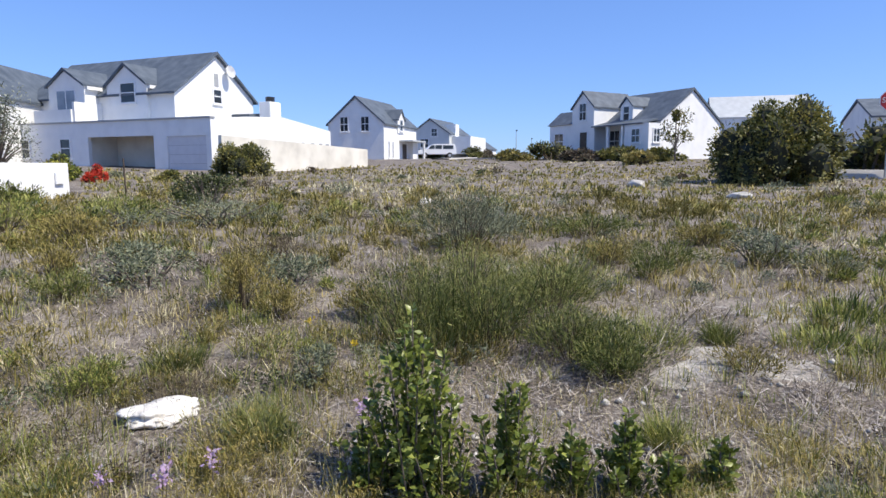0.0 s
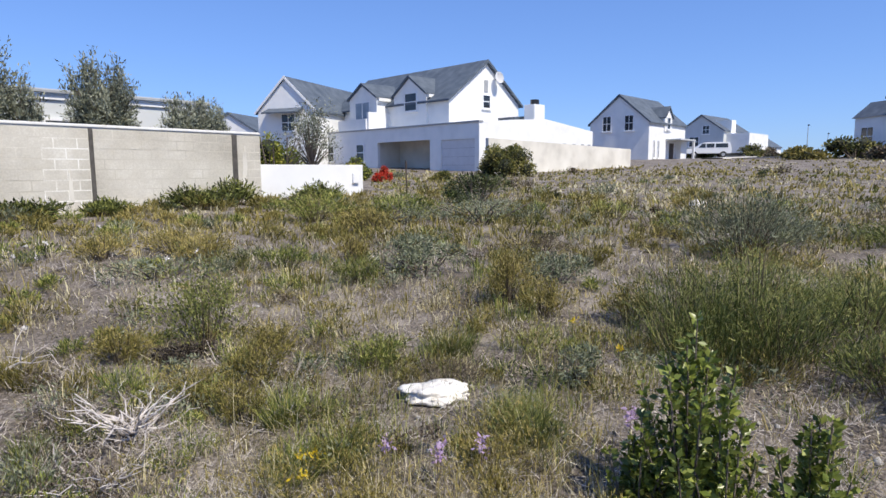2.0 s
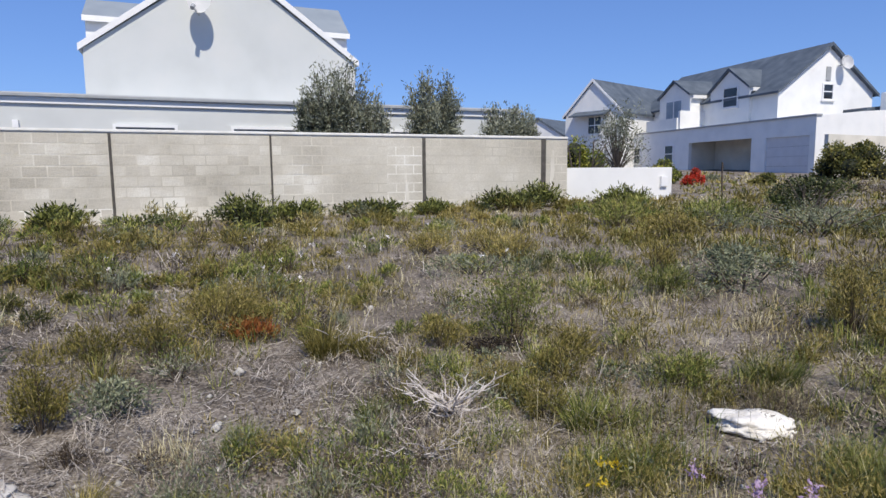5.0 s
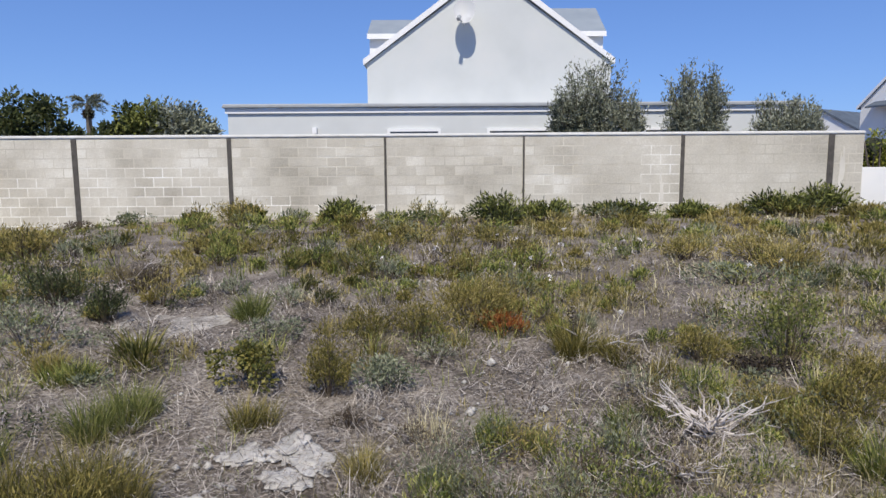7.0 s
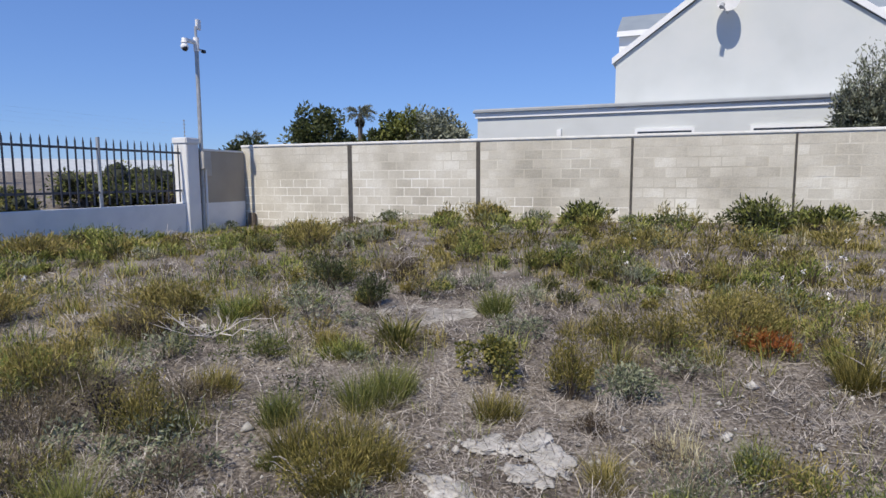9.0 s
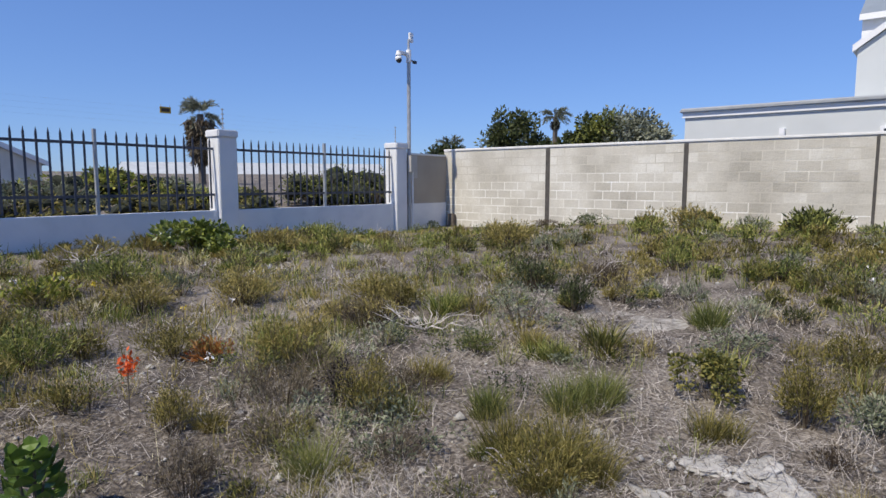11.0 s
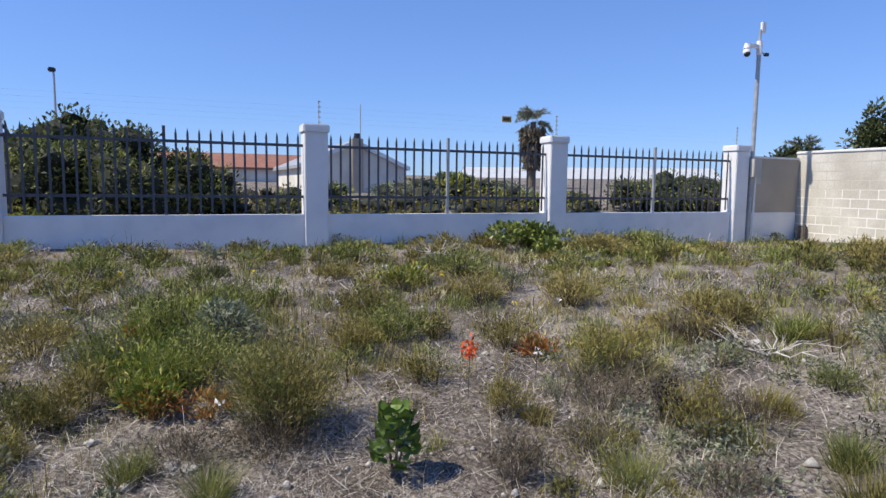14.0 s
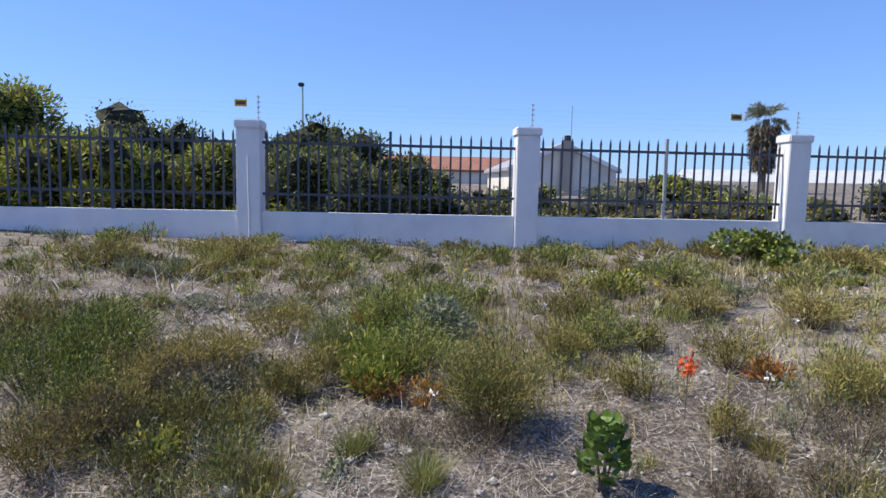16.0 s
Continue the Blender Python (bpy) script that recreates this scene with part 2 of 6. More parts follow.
def prism(points, axis, a, b):
    """An outline in the plane across the axis (x: points are y, z; y: x, z; z: x, y), drawn out from a to b."""
    bm = bmesh.new()

    def at(p, s):
        return {"x": (s, p[0], p[1]), "y": (p[0], s, p[1]), "z": (p[0], p[1], s)}[axis]

    lo = [bm.verts.new(at(p, a)) for p in points]
    hi = [bm.verts.new(at(p, b)) for p in points]
    bm.faces.new(lo)
    bm.faces.new(hi[::-1])
    for i in range(len(points)):
        j = (i + 1) % len(points)
        bm.faces.new((lo[j], lo[i], hi[i], hi[j]))
    bmesh.ops.recalc_face_normals(bm, faces=bm.faces[:])
    return bm


def rod(a, b, r0, r1=None, n=8, bm=None):
    bm = bm or bmesh.new()
    a, b = Vector(a), Vector(b)
    q = (b - a).to_track_quat("Z", "Y")
    r1 = r0 if r1 is None else r1
    rings = []
    for p, r in ((a, r0), (b, r1)):
        rings.append([bm.verts.new(p + q @ Vector((r * math.cos(k * 2 * math.pi / n), r * math.sin(k * 2 * math.pi / n), 0))) for k in range(n)])
    for k in range(n):
        bm.faces.new((rings[0][k], rings[0][(k + 1) % n], rings[1][(k + 1) % n], rings[1][k]))
    bm.faces.new(rings[0][::-1])
    bm.faces.new(rings[1])
    return bm


def mesh_of(name, verts, tris, mat, flat=False):
    me = bpy.data.meshes.new(name)
    n = len(tris)
    me.vertices.add(len(verts))
    me.vertices.foreach_set("co", np.ascontiguousarray(verts, dtype=np.float32).ravel())
    me.loops.add(3 * n)
    me.loops.foreach_set("vertex_index", np.ascontiguousarray(tris, dtype=np.int32).ravel())
    me.polygons.add(n)
    me.polygons.foreach_set("loop_start", np.arange(0, 3 * n, 3, dtype=np.int32))
    me.update(calc_edges=True)
    me.materials.append(mat)
    if flat:
        me.shade_flat()
    return me


# ---- the lie of the land ----
RISE = ([0, 2.5, 4, 6, 9, 13, 20, 30, 40, 60, 90, 130, 400, 4000], [0, 0.03, 0.15, 0.35, 0.55, 0.74, 0.95, 1.3, 1.6, 2.4, 3.0, 2.6, -4, -60])
rng = np.random.default_rng(5)
WAVES = [(rng.uniform(0.35, 2.6), rng.uniform(0, 2 * np.pi), rng.uniform(0, 2 * np.pi)) for _ in range(14)]


def bumps(x, y):
    z = 0
    for k, a, p in WAVES:
        z = z + np.sin(k * (x * np.cos(a) + y * np.sin(a)) + p) / (1 + k)
    return z


def lie(x, y):
    x, y = np.asarray(x, float), np.asarray(y, float)
    r = np.hypot(x + 0.4, y - 0.1)
    z = np.interp(r, *RISE) - 0.44 * np.exp(-((x + 11.3) / 4.2) ** 2 - ((y - 13.3) / 8.0) ** 2) * (x > -18)
    return z + 0.022 * bumps(x, y) * np.clip(r / 3, 0.3, 1) * np.clip((30 - r) / 10, 0, 1)


def ground_sheet():
    radii = np.r_[np.linspace(0.0, 16, 110), np.geomspace(16.4, 3500, 50)]
    na = 220
    ang = np.linspace(0, 2 * np.pi, na, endpoint=False)
    R, A = np.meshgrid(radii[1:], ang, indexing="ij")
    x, y = -0.4 + R * np.cos(A), 0.1 + R * np.sin(A)
    z = lie(x, y) + 0.012 * np.sin(9 * x + 3 * y) * np.sin(8 * y - 2 * x) * (R < 16)
    v = np.r_[[[-0.4, 0.1, 0.0]], np.stack([x, y, z], -1).reshape(-1, 3)]
    nr = len(radii) - 1
    i, j = np.meshgrid(np.arange(nr - 1), np.arange(na), indexing="ij")
    a = 1 + i * na + j
    b = 1 + i * na + (j + 1) % na
    t = np.r_[np.stack([a, a + na, b], -1).reshape(-1, 3), np.stack([b, a + na, b + na], -1).reshape(-1, 3)]
    k = np.arange(na)
    t = np.r_[t, np.stack([0 * k, 1 + k, 1 + (k + 1) % na], -1)]
    me = mesh_of("ground", v, t, M["soil"])
    me.polygons.foreach_set("use_smooth", np.ones(len(t), dtype=bool))
    return tagged(new("ground", me), "sandy grey-brown ground with dry plant litter, rising gently outwards", "ground", kind="structure")


ground_sheet()

# ---- block wall ----
WY, WX0, WX1, WZ0, WZ1 = 13.26, -11.0, 8.64, 0.15, 2.43
GAPS = [0.055, 0.045, 0.025, 0.02, 0.04, 0.065]
JOINTS = [-7.84, -4.63, -1.39, 1.5, 4.83, 7.95]


def block_wall():
    wall = part("wall_north", box(WX0, WX1, WY, WY + 0.19, WZ0, WZ1), M["mortar"])
    tagged(wall, "grey concrete block boundary wall with pale mortar and white coping", "wall", kind="structure")
    part("coping", box(WX0 - 0.02, WX1 + 0.02, WY - 0.025, WY + 0.215, WZ1, WZ1 + 0.07, 0.02), M["cap"], wall, "white painted mortar coping")
    for x, w in zip(JOINTS, GAPS):
        part("expansion_joint", box(x - w, x + w, WY - 0.014, WY + 0.01, WZ0, WZ1 - 0.004), M["joint"], wall, "dark open joint between wall panels")
    for x0, x1, z1 in ((-10.98, -7.9, 1.62), (-7.78, -4.68, 1.83), (-4.58, -3.4, 1.22), (-2.9, -1.42, 1.03), (3.96, 4.78, 2.22)):
        part("pointing", box(x0, x1, WY - 0.001, WY + 0.004, WZ0, z1), M["pointing"], wall, "pale mortar pointing between the blocks")
    return wall


wall_north = block_wall()


def smear(x, z, w, h, seed, mat):
    """A thin uneven wash of mortar left on the face of the blocks."""
    bm, n = bmesh.new(), 22
    ring = []
    for k in range(n):
        a = 2 * math.pi * k / n
        q = 1 + 0.35 * math.sin(2 * a + seed) + 0.22 * math.sin(5 * a + 2 * seed) + 0.12 * math.sin(9 * a + seed)
        ring.append((x + w * q * math.cos(a), z + h * q * math.sin(a)))
    lo = [bm.verts.new((u, WY - 0.0085, v)) for u, v in ring]
    hi = [bm.verts.new((u, WY + 0.004, v)) for u, v in ring]
    bm.faces.new(lo)
    for k in range(n):
        bm.faces.new((lo[k], hi[k], hi[(k + 1) % n], lo[(k + 1) % n]))
    bmesh.ops.recalc_face_normals(bm, faces=bm.faces[:])
    part("mortar_smear", bm, M[mat], wall_north, "pale limewash smear on the blocks")


for x, z, w, h, seed in ((8.2, 1.7, 0.045, 0.5, 1.0), (4.42, 1.2, 0.03, 0.4, 2.2)):
    smear(x, z, w, h, seed, "cream")
stub = part("wall_corner", box(-11.12, -10.93, 11.55, WY - 0.004, 0.1, 2.3), M["beige"])
tagged(stub, "short shaded concrete block return wall", "wall", kind="structure")
part("plinth", box(-11.14, -10.9, 11.55, WY - 0.05, 0.1, 1.08), M["fence_paint"], stub, "white painted plinth")
part("coping", box(-11.14, -10.9, 11.55, WY - 0.05, 2.3, 2.345), M["cap"], stub)
part("cover_plate", box(-10.93, -10.9, 11.75, 12.05, 1.72, 2.08, 0.01), M["concrete"], stub, "beige cover plate")
lump = part("broken_block", box(-10.78, -10.58, WY - 0.14, WY - 0.02, 0.2, 0.78, 0.02), M["bark"])
tagged(lump, "dark broken block leaning at the foot of the wall", "block")
low = part("wall_low", box(WX1 + 0.01, 12.15, 13.42, 13.6, 0.5, 1.74, 0.01), M["white"])
tagged(low, "low bright white plastered garden wall", "wall", kind="structure")
part("meter_box", box(11.72, 11.95, 13.35, 13.42, 1.22, 1.5, 0.01), M["trim"], low, "small white meter box")

# ---- palisade fence ----
FX = -11.0
PILLARS = [-7.2, -2.6, 1.97, 6.62, 11.36]


def pillar(y):
    z0 = 0.35
    p = empty("gate_pillar", pose(FX, y, z0), "square white plastered fence pillar with a moulded cap", "pillar", "fence pillars")
    part("shaft", box(-0.19, 0.19, -0.19, 0.19, 0, 2.08, 0.012), M["fence_paint"], p)
    part("cap", box(-0.215, 0.215, -0.215, 0.215, 2.08, 2.22, 0.02), M["fence_paint"], p, "slightly wider plastered cap")
    part("bracket", rod((-0.12, 0.1, 2.15), (-0.12, 0.1, 2.64), 0.008), M["galv"], p, "thin upright wire bracket")
    for k in range(5):
        part("insulator", rod((-0.12, 0.08, 2.28 + 0.085 * k), (-0.12, 0.13, 2.28 + 0.085 * k), 0.011, n=6), M["gutter"], p)
    return p


def pale(w, z0, z1):
    return prism([(-w, z0), (w, z0), (w, z1 - 0.09), (0, z1), (-w, z1 - 0.09)], "x", -0.006, 0.006)


def fence_bay(y0, y1):
    ya, yb = y0 + 0.19, y1 - 0.19
    wall = part("fence_wall", box(FX - 0.1, FX + 0.1, ya, yb, 0.3, 1.09, 0.01), M["fence_paint"])
    tagged(wall, "low white plastered wall in blue shade under the steel fence", "wall", kind="structure")
    f = empty("palisade_fence", pose(FX, 0, 0), "dark blue-grey steel palisade fence panel with pointed pales", "fence", "fence panels")
    part("rail", box(-0.015, 0.015, ya, yb, 2.2, 2.245), M["steel"], f)
    part("rail", box(-0.015, 0.015, ya, yb, 1.36, 1.405), M["steel"], f)
    n = max(1, round((yb - ya) / 0.165))
    step = (yb - ya) / n
    first = None
    for k in range(n):
        y = ya + (k + 0.5) * step
        if k == n // 2:
            part("post", box(-0.03, 0.03, y - 0.022, y + 0.022, 1.09, 2.45), M["galv" if y > 2 else "steel"], f, "upright middle post")
            continue
        if first is None:
            first = part("pale", pale(0.0165, 1.13, 2.43), M["steel"], f, m=pose(0.024, y, 0))
        else:
            o = new("pale", first.data)
            o.parent, o.matrix_basis = f, pose(0.024, y, 0, 0, 0, random.uniform(-3, 3))
    for k in range(4):
        part("fence_wire", rod((-0.12, y0 + 0.1, 2.62 + 0.085 * k), (-0.12, y1 + 0.1, 2.62 + 0.085 * k), 0.0006, n=3), M["galv"], f, "thin electric fence wire")
    return f


for y in PILLARS:
    pillar(y)
for a, b in zip(PILLARS, PILLARS[1:]):
    fence_bay(a, b)
for y in (-2.78, 5.62):
    s = empty("warning_sign", pose(FX - 0.115, y, 2.86), "small yellow warning plate hung on the fence wires", "sign", "warning signs")
    part("plate", box(-0.004, 0.004, -0.1, 0.1, -0.055, 0.055, 0.002), M["yellow"], s)
    part("symbol", box(0.004, 0.008, -0.075, 0.075, -0.028, 0.03), M["timber"], s, "dark unreadable printed bar")
    for d in (-0.08, 0.08):
        part("hook", rod((0, d, 0.05), (0, d, 0.09), 0.004, n=5), M["galv"], s)

conduit = part("conduit", rod((FX + 0.21, -2.58, 0.5), (FX + 0.21, -2.6, 2.0), 0.012), M["trim"])
tagged(conduit, "thin white cable conduit fixed to the pillar face", "conduit")


def camera_mast():
    x, y = -10.86, 11.68
    z0 = float(lie(x, y))
    p = empty("security_mast", pose(x, y, z0 - 0.05), "tall galvanised pole with a dome security camera", "pole")
    top = 5.13 - z0
    head = top + 0.15
    part("pole", rod((0, 0, 0), (0, 0, top - 0.35), 0.05, 0.046, 12), M["galv"], p)
    part("pole_top", rod((0, 0, top - 0.35), (0, 0, top), 0.03, 0.028, 10), M["galv"], p, "thinner upper pole section")
    part("junction_box", box(0.05, 0.17, -0.12, 0.12, 1.5, 1.9, 0.01), M["concrete"], p, "beige junction box")
    part("pipe", rod((0.07, 0.05, 0), (0.07, 0.05, 1.5), 0.022, n=8), M["trim"], p, "white cable pipe below the box")
    part("arm", box(-0.05, 0.04, -0.4, 0.0, head - 0.55, head - 0.47, 0.012), M["trim"], p, "white bracket arm")
    part("brace", rod((0, 0, head - 0.62), (0, 0.22, head - 0.66), 0.018), M["galv"], p)
    part("camera_housing", rod((0, -0.36, head - 0.58), (0, -0.36, head - 0.5), 0.075, 0.055, 14), M["trim"], p, "white camera housing")
    bm = bmesh.new()
    bmesh.ops.create_uvsphere(bm, u_segments=16, v_segments=10, radius=0.085, matrix=Matrix.Translation((0, -0.36, head - 0.66)))
    dome_ob = part("camera_dome", bm, M["trim"], p, "white camera ball")
    bm = bmesh.new()
    bmesh.ops.create_uvsphere(bm, u_segments=14, v_segments=8, radius=0.068, matrix=Matrix.Translation((0.02, -0.37, head - 0.7)))
    part("lens_window", bm, M["black"], dome_ob, "black lens window")
    part("clamp", rod((0, 0, head - 0.7), (0, 0, head - 0.4), 0.062, n=12), M["trim"], p, "white mounting clamp")
    part("floodlight", box(-0.03, 0.04, 0.16, 0.27, head - 0.7, head - 0.63, 0.01), M["black"], p, "small black floodlight")
    part("antenna", box(-0.03, 0.03, 0.02, 0.15, top - 0.06, top + 0.17, 0.012), M["trim"], p, "flat white antenna box")
    return p


camera_mast()


# ---- houses ----
def window(parent, x, y, z, w, h, axis="x", side=-1, bars=1, cross=True):
    """A window in a wall that faces along the axis to the given side; x, y, z is the middle of its foot."""
    turn = {("x", -1): 0, ("x", 1): 180, ("y", -1): 90, ("y", 1): -90}[(axis, side)]
    f = part("window", window_frame(w, h), M["trim"], parent, "white framed window", pose(x, y, z, 0, 0, turn))
    part("pane", box(-0.02, 0.0, -w / 2 + 0.02, w / 2 - 0.02, 0.02, h - 0.02), M["glass"], f)
    part("sill", box(-0.12, 0.02, -w / 2 - 0.08, w / 2 + 0.08, -0.08, -0.002), M["trim"], f)
    if cross:
        part("transom", box(-0.05, 0.03, -w / 2 + 0.07, w / 2 - 0.07, h * 0.48, h * 0.48 + 0.06), M["trim"], f)
    for k in range(bars - 1):
        q = -w / 2 + w * (k + 1) / bars
        part("mullion", box(-0.045, 0.03, q - 0.025, q + 0.025, 0.07, h - 0.07), M["trim"], f)
    return f


def window_frame(w, h):
    bm = bmesh.new()
    t = 0.07
    for x in (-0.06, 0.03):
        for y, z in ((-w / 2 - 0.02, 0), (w / 2 + 0.02, 0), (w / 2 + 0.02, h), (-w / 2 - 0.02, h), (-w / 2 + t, t), (w / 2 - t, t), (w / 2 - t, h - t), (-w / 2 + t, h - t)):
            bm.verts.new((x, y, z))
    vs = list(bm.verts)
    for k in range(4):
        n = (k + 1) % 4
        for a, b, c, d in ((k, n, 4 + n, 4 + k), (8 + n, 8 + k, 12 + k, 12 + n), (n, k, 8 + k, 8 + n), (4 + k, 4 + n, 12 + n, 12 + k)):
            bm.faces.new((vs[a], vs[b], vs[c], vs[d]))
    bmesh.ops.recalc_face_normals(bm, faces=bm.faces[:])
    return bm


def roof(parent, axis, a0, a1, b0, b1, eave, ridge, over=0.18, thick=0.13, mat="slate", trim=True):
    """Two pitched slabs: the ridge runs along the axis from a0 to a1, the span from b0 to b1."""
    mid = (b0 + b1) / 2
    slope = (ridge - eave) / (mid - b0)
    d = over * slope
    outline = [(b0 - over, eave - d), (mid, ridge), (b1 + over, eave - d), (b1 + over, eave - d + thick), (mid, ridge + thick * 1.25), (b0 - over, eave - d + thick)]
    r = part("roof", prism(outline, axis, a0, a1), M[mat], parent, "dark slate pitched roof" if mat == "slate" else "")
    if trim:
        for a, e in ((a0, -1), (a1, 1)):
            s, q = sorted((a, a + e * 0.05))
            edge = [(x, z - 0.03 if k < 3 else z + 0.01) for k, (x, z) in enumerate(outline)]
            part("bargeboard", prism(edge, axis, s, q), M["trim" if trim == "white" else "slate"], r)
    return r


def gable_body(parent, axis, a0, a1, b0, b1, z0, eave, ridge, mat="white", name="wall"):
    mid = (b0 + b1) / 2
    return part(name, prism([(b0, z0), (b1, z0), (b1, eave), (mid, ridge), (b0, eave)], axis, a0, a1), M[mat], parent)


def corner_house():
    H = empty("house", pose(28.6, 21.4, 1.25, 0, 0, -6.5), "white two-storey house with slate roof, dormers, carport and garage", "house")
    # ground floor block round the carport
    top, face = 3.04, 0.0
    part("wall", prism([(0, -0.6), (11.6, -0.6), (11.6, 2.92), (6.2, 3.5), (2.9, 3.3), (0, top)], "y", 0, 0.25), M["white"], H, "sunlit white side wall")
    part("wall", box(0, 0.22, 0.25, 0.35, -0.6, top), M["white"], H)
    part("wall", box(0, 0.22, 0.35, 3.15, 2.12, top), M["white"], H)
    part("wall", box(0, 0.22, 3.15, 4.15, -0.6, top), M["white"], H)
    part("wall", box(0, 0.22, 4.15, 9.4, 2.18, top), M["white"], H)
    part("wall", box(0, 0.22, 9.4, 17.5, -0.6, top), M["white"], H)
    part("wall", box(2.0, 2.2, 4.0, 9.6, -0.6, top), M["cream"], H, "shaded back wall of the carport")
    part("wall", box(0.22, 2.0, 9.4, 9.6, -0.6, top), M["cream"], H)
    part("wall", box(0.22, 2.0, 3.95, 4.15, -0.6, top), M["white"], H)
    part("flat_roof", box(0.1, 11.4, 0.2, 17.4, top - 0.25, top - 0.1), M["sheet"], H)
    part("parapet_cap", box(-0.08, 0.3, -0.05, 17.55, top, top + 0.09), M["gutter"], H)
    g = part("garage_door", box(0.08, 0.14, 0.35, 3.15, -0.5, 2.12), M["door"], H, "white sectional garage door")
    for k in range(4):
        part("panel_groove", box(0.07, 0.082, 0.37, 3.13, 0.1 + 0.5 * k, 0.115 + 0.5 * k), M["gutter"], g)
    part("floor", box(-1.0, 2.0, 3.0, 9.4, -0.6, 0.02), M["paver"], H, "brick paved carport floor and drive")
    part("drive", box(-1.0, -0.01, -0.2, 3.0, -0.6, 0.02), M["paver"], H)
    window(H, 2.0, 5.6, 0.95, 1.1, 1.0)
    for y in (11.35, 15.05):
        window(H, 0, y, 0.95, 0.95, 1.2)
    # upper floor
    gable_body(H, "y", 4.7, 17.6, 2.2, 9.2, top - 0.3, 4.93, 7.5)
    roof(H, "y", 4.5, 17.8, 2.2, 9.2, 4.93, 7.55, 0.25, 0.12)
    window(H, 5.75, 4.7, 4.45, 0.8, 0.95, "y", -1)
    part("vent", box(5.55, 5.9, 4.66, 4.72, 5.55, 6.35, 0.01), M["gutter"], H, "tall narrow gable vent")
    for y0, y1, x, e, r, win in ((6.65, 10.0, 2.0, 5.4, 6.55, (8.2, 4.3, 1.3, 1.25)), (10.95, 14.2, 1.2, 5.45, 6.4, (12.6, 3.65, 1.55, 1.75))):
        gable_body(H, "x", x, x + 3.4, y0, y1, top - 0.3, e, r, name="dormer")
        roof(H, "x", x - 0.12, x + 3.9, y0, y1, e, r + 0.04, 0.12, 0.1)
        if x > 1.5:
            window(H, x, win[0], win[1], win[2], win[3])
        else:
            d = part("balcony_door", box(x - 0.04, x + 0.02, win[0] - 0.85, win[0] + 0.85, top, top + 2.2), M["trim"], H, "white framed sliding balcony door with pale blue-grey panes")
            for k in (-0.42, 0.42):
                part("pane", box(x - 0.06, x - 0.04, win[0] + k - 0.36, win[0] + k + 0.36, top + 0.1, top + 2.1), M["pale_glass"], d)
        part("gutter_end", box(x + 0.05, x + 1.1, y0 - 0.22, y0, e - 0.28, e - 0.08), M["white"], H, "sunlit eave box")
    part("balcony_wall", box(0.3, 2.2, 10.75, 10.95, top - 0.2, 4.35), M["white"], H)
    part("balcony_wall", box(0.2, 0.4, 10.95, 14.3, top - 0.2, 3.9), M["white"], H)
    part("dish", dish_mesh(0.33), M["trim"], H, "small white satellite dish on the gable", pose(6.6, 4.3, 6.55, 72, 0, -20))
    part("dish_bracket", rod((6.6, 4.35, 6.5), (6.55, 4.75, 6.45), 0.03), M["galv"], H)
    c = part("chimney", box(7.6, 8.75, 2.0, 2.9, 2.8, 4.7, 0.03), M["white"], H, "white chimney stack")
    part("chimney_pot", rod((8.2, 2.45, 4.7), (8.2, 2.45, 5.05), 0.3, 0.3, 12), M["black"], c)
    part("back_roof", prism([(7, 3.1), (12, 3.1), (12, 3.4), (9.5, 4.1), (7, 3.9)], "y", 3.2, 9), M["slate"], H)
    for k, x in enumerate((3.4, 4.9, 6.3, 8.1, 9.2, 10.2, 11.0)):
        part("wall_vent", box(x, x + 0.3, -0.05, 0.02, 1.9, 2.02), M["gutter"], H)
    return H


def dish_mesh(r):
    bm = bmesh.new()
    rings = []
    for k in range(6):
        a = r * k / 5
        rings.append([bm.verts.new((a * math.cos(j * math.pi / 10), 1.3 * a * math.sin(j * math.pi / 10), 0.3 * a * a / r)) for j in range(20)] if k else [bm.verts.new((0, 0, 0))])
    for j in range(20):
        bm.faces.new((rings[0][0], rings[1][j], rings[1][(j + 1) % 20]))
        for k in range(1, 5):
            bm.faces.new((rings[k][j], rings[k + 1][j], rings[k + 1][(j + 1) % 20], rings[k][(j + 1) % 20]))
    bmesh.ops.solidify(bm, geom=bm.faces[:], thickness=0.015)
    return bm


corner_house()
garden = part("garden_wall", prism([(-3.0, 0), (10.8, 0), (10.8, 1.6), (-3.0, 1.9)], "y", -0.1, 0.1), M["cream"], m=pose(28.6 - 0.37, 21.4 - 3.3, 1.25, 0, 0, -6.5))
tagged(garden, "weathered cream plastered garden wall beside the house", "wall", kind="structure")


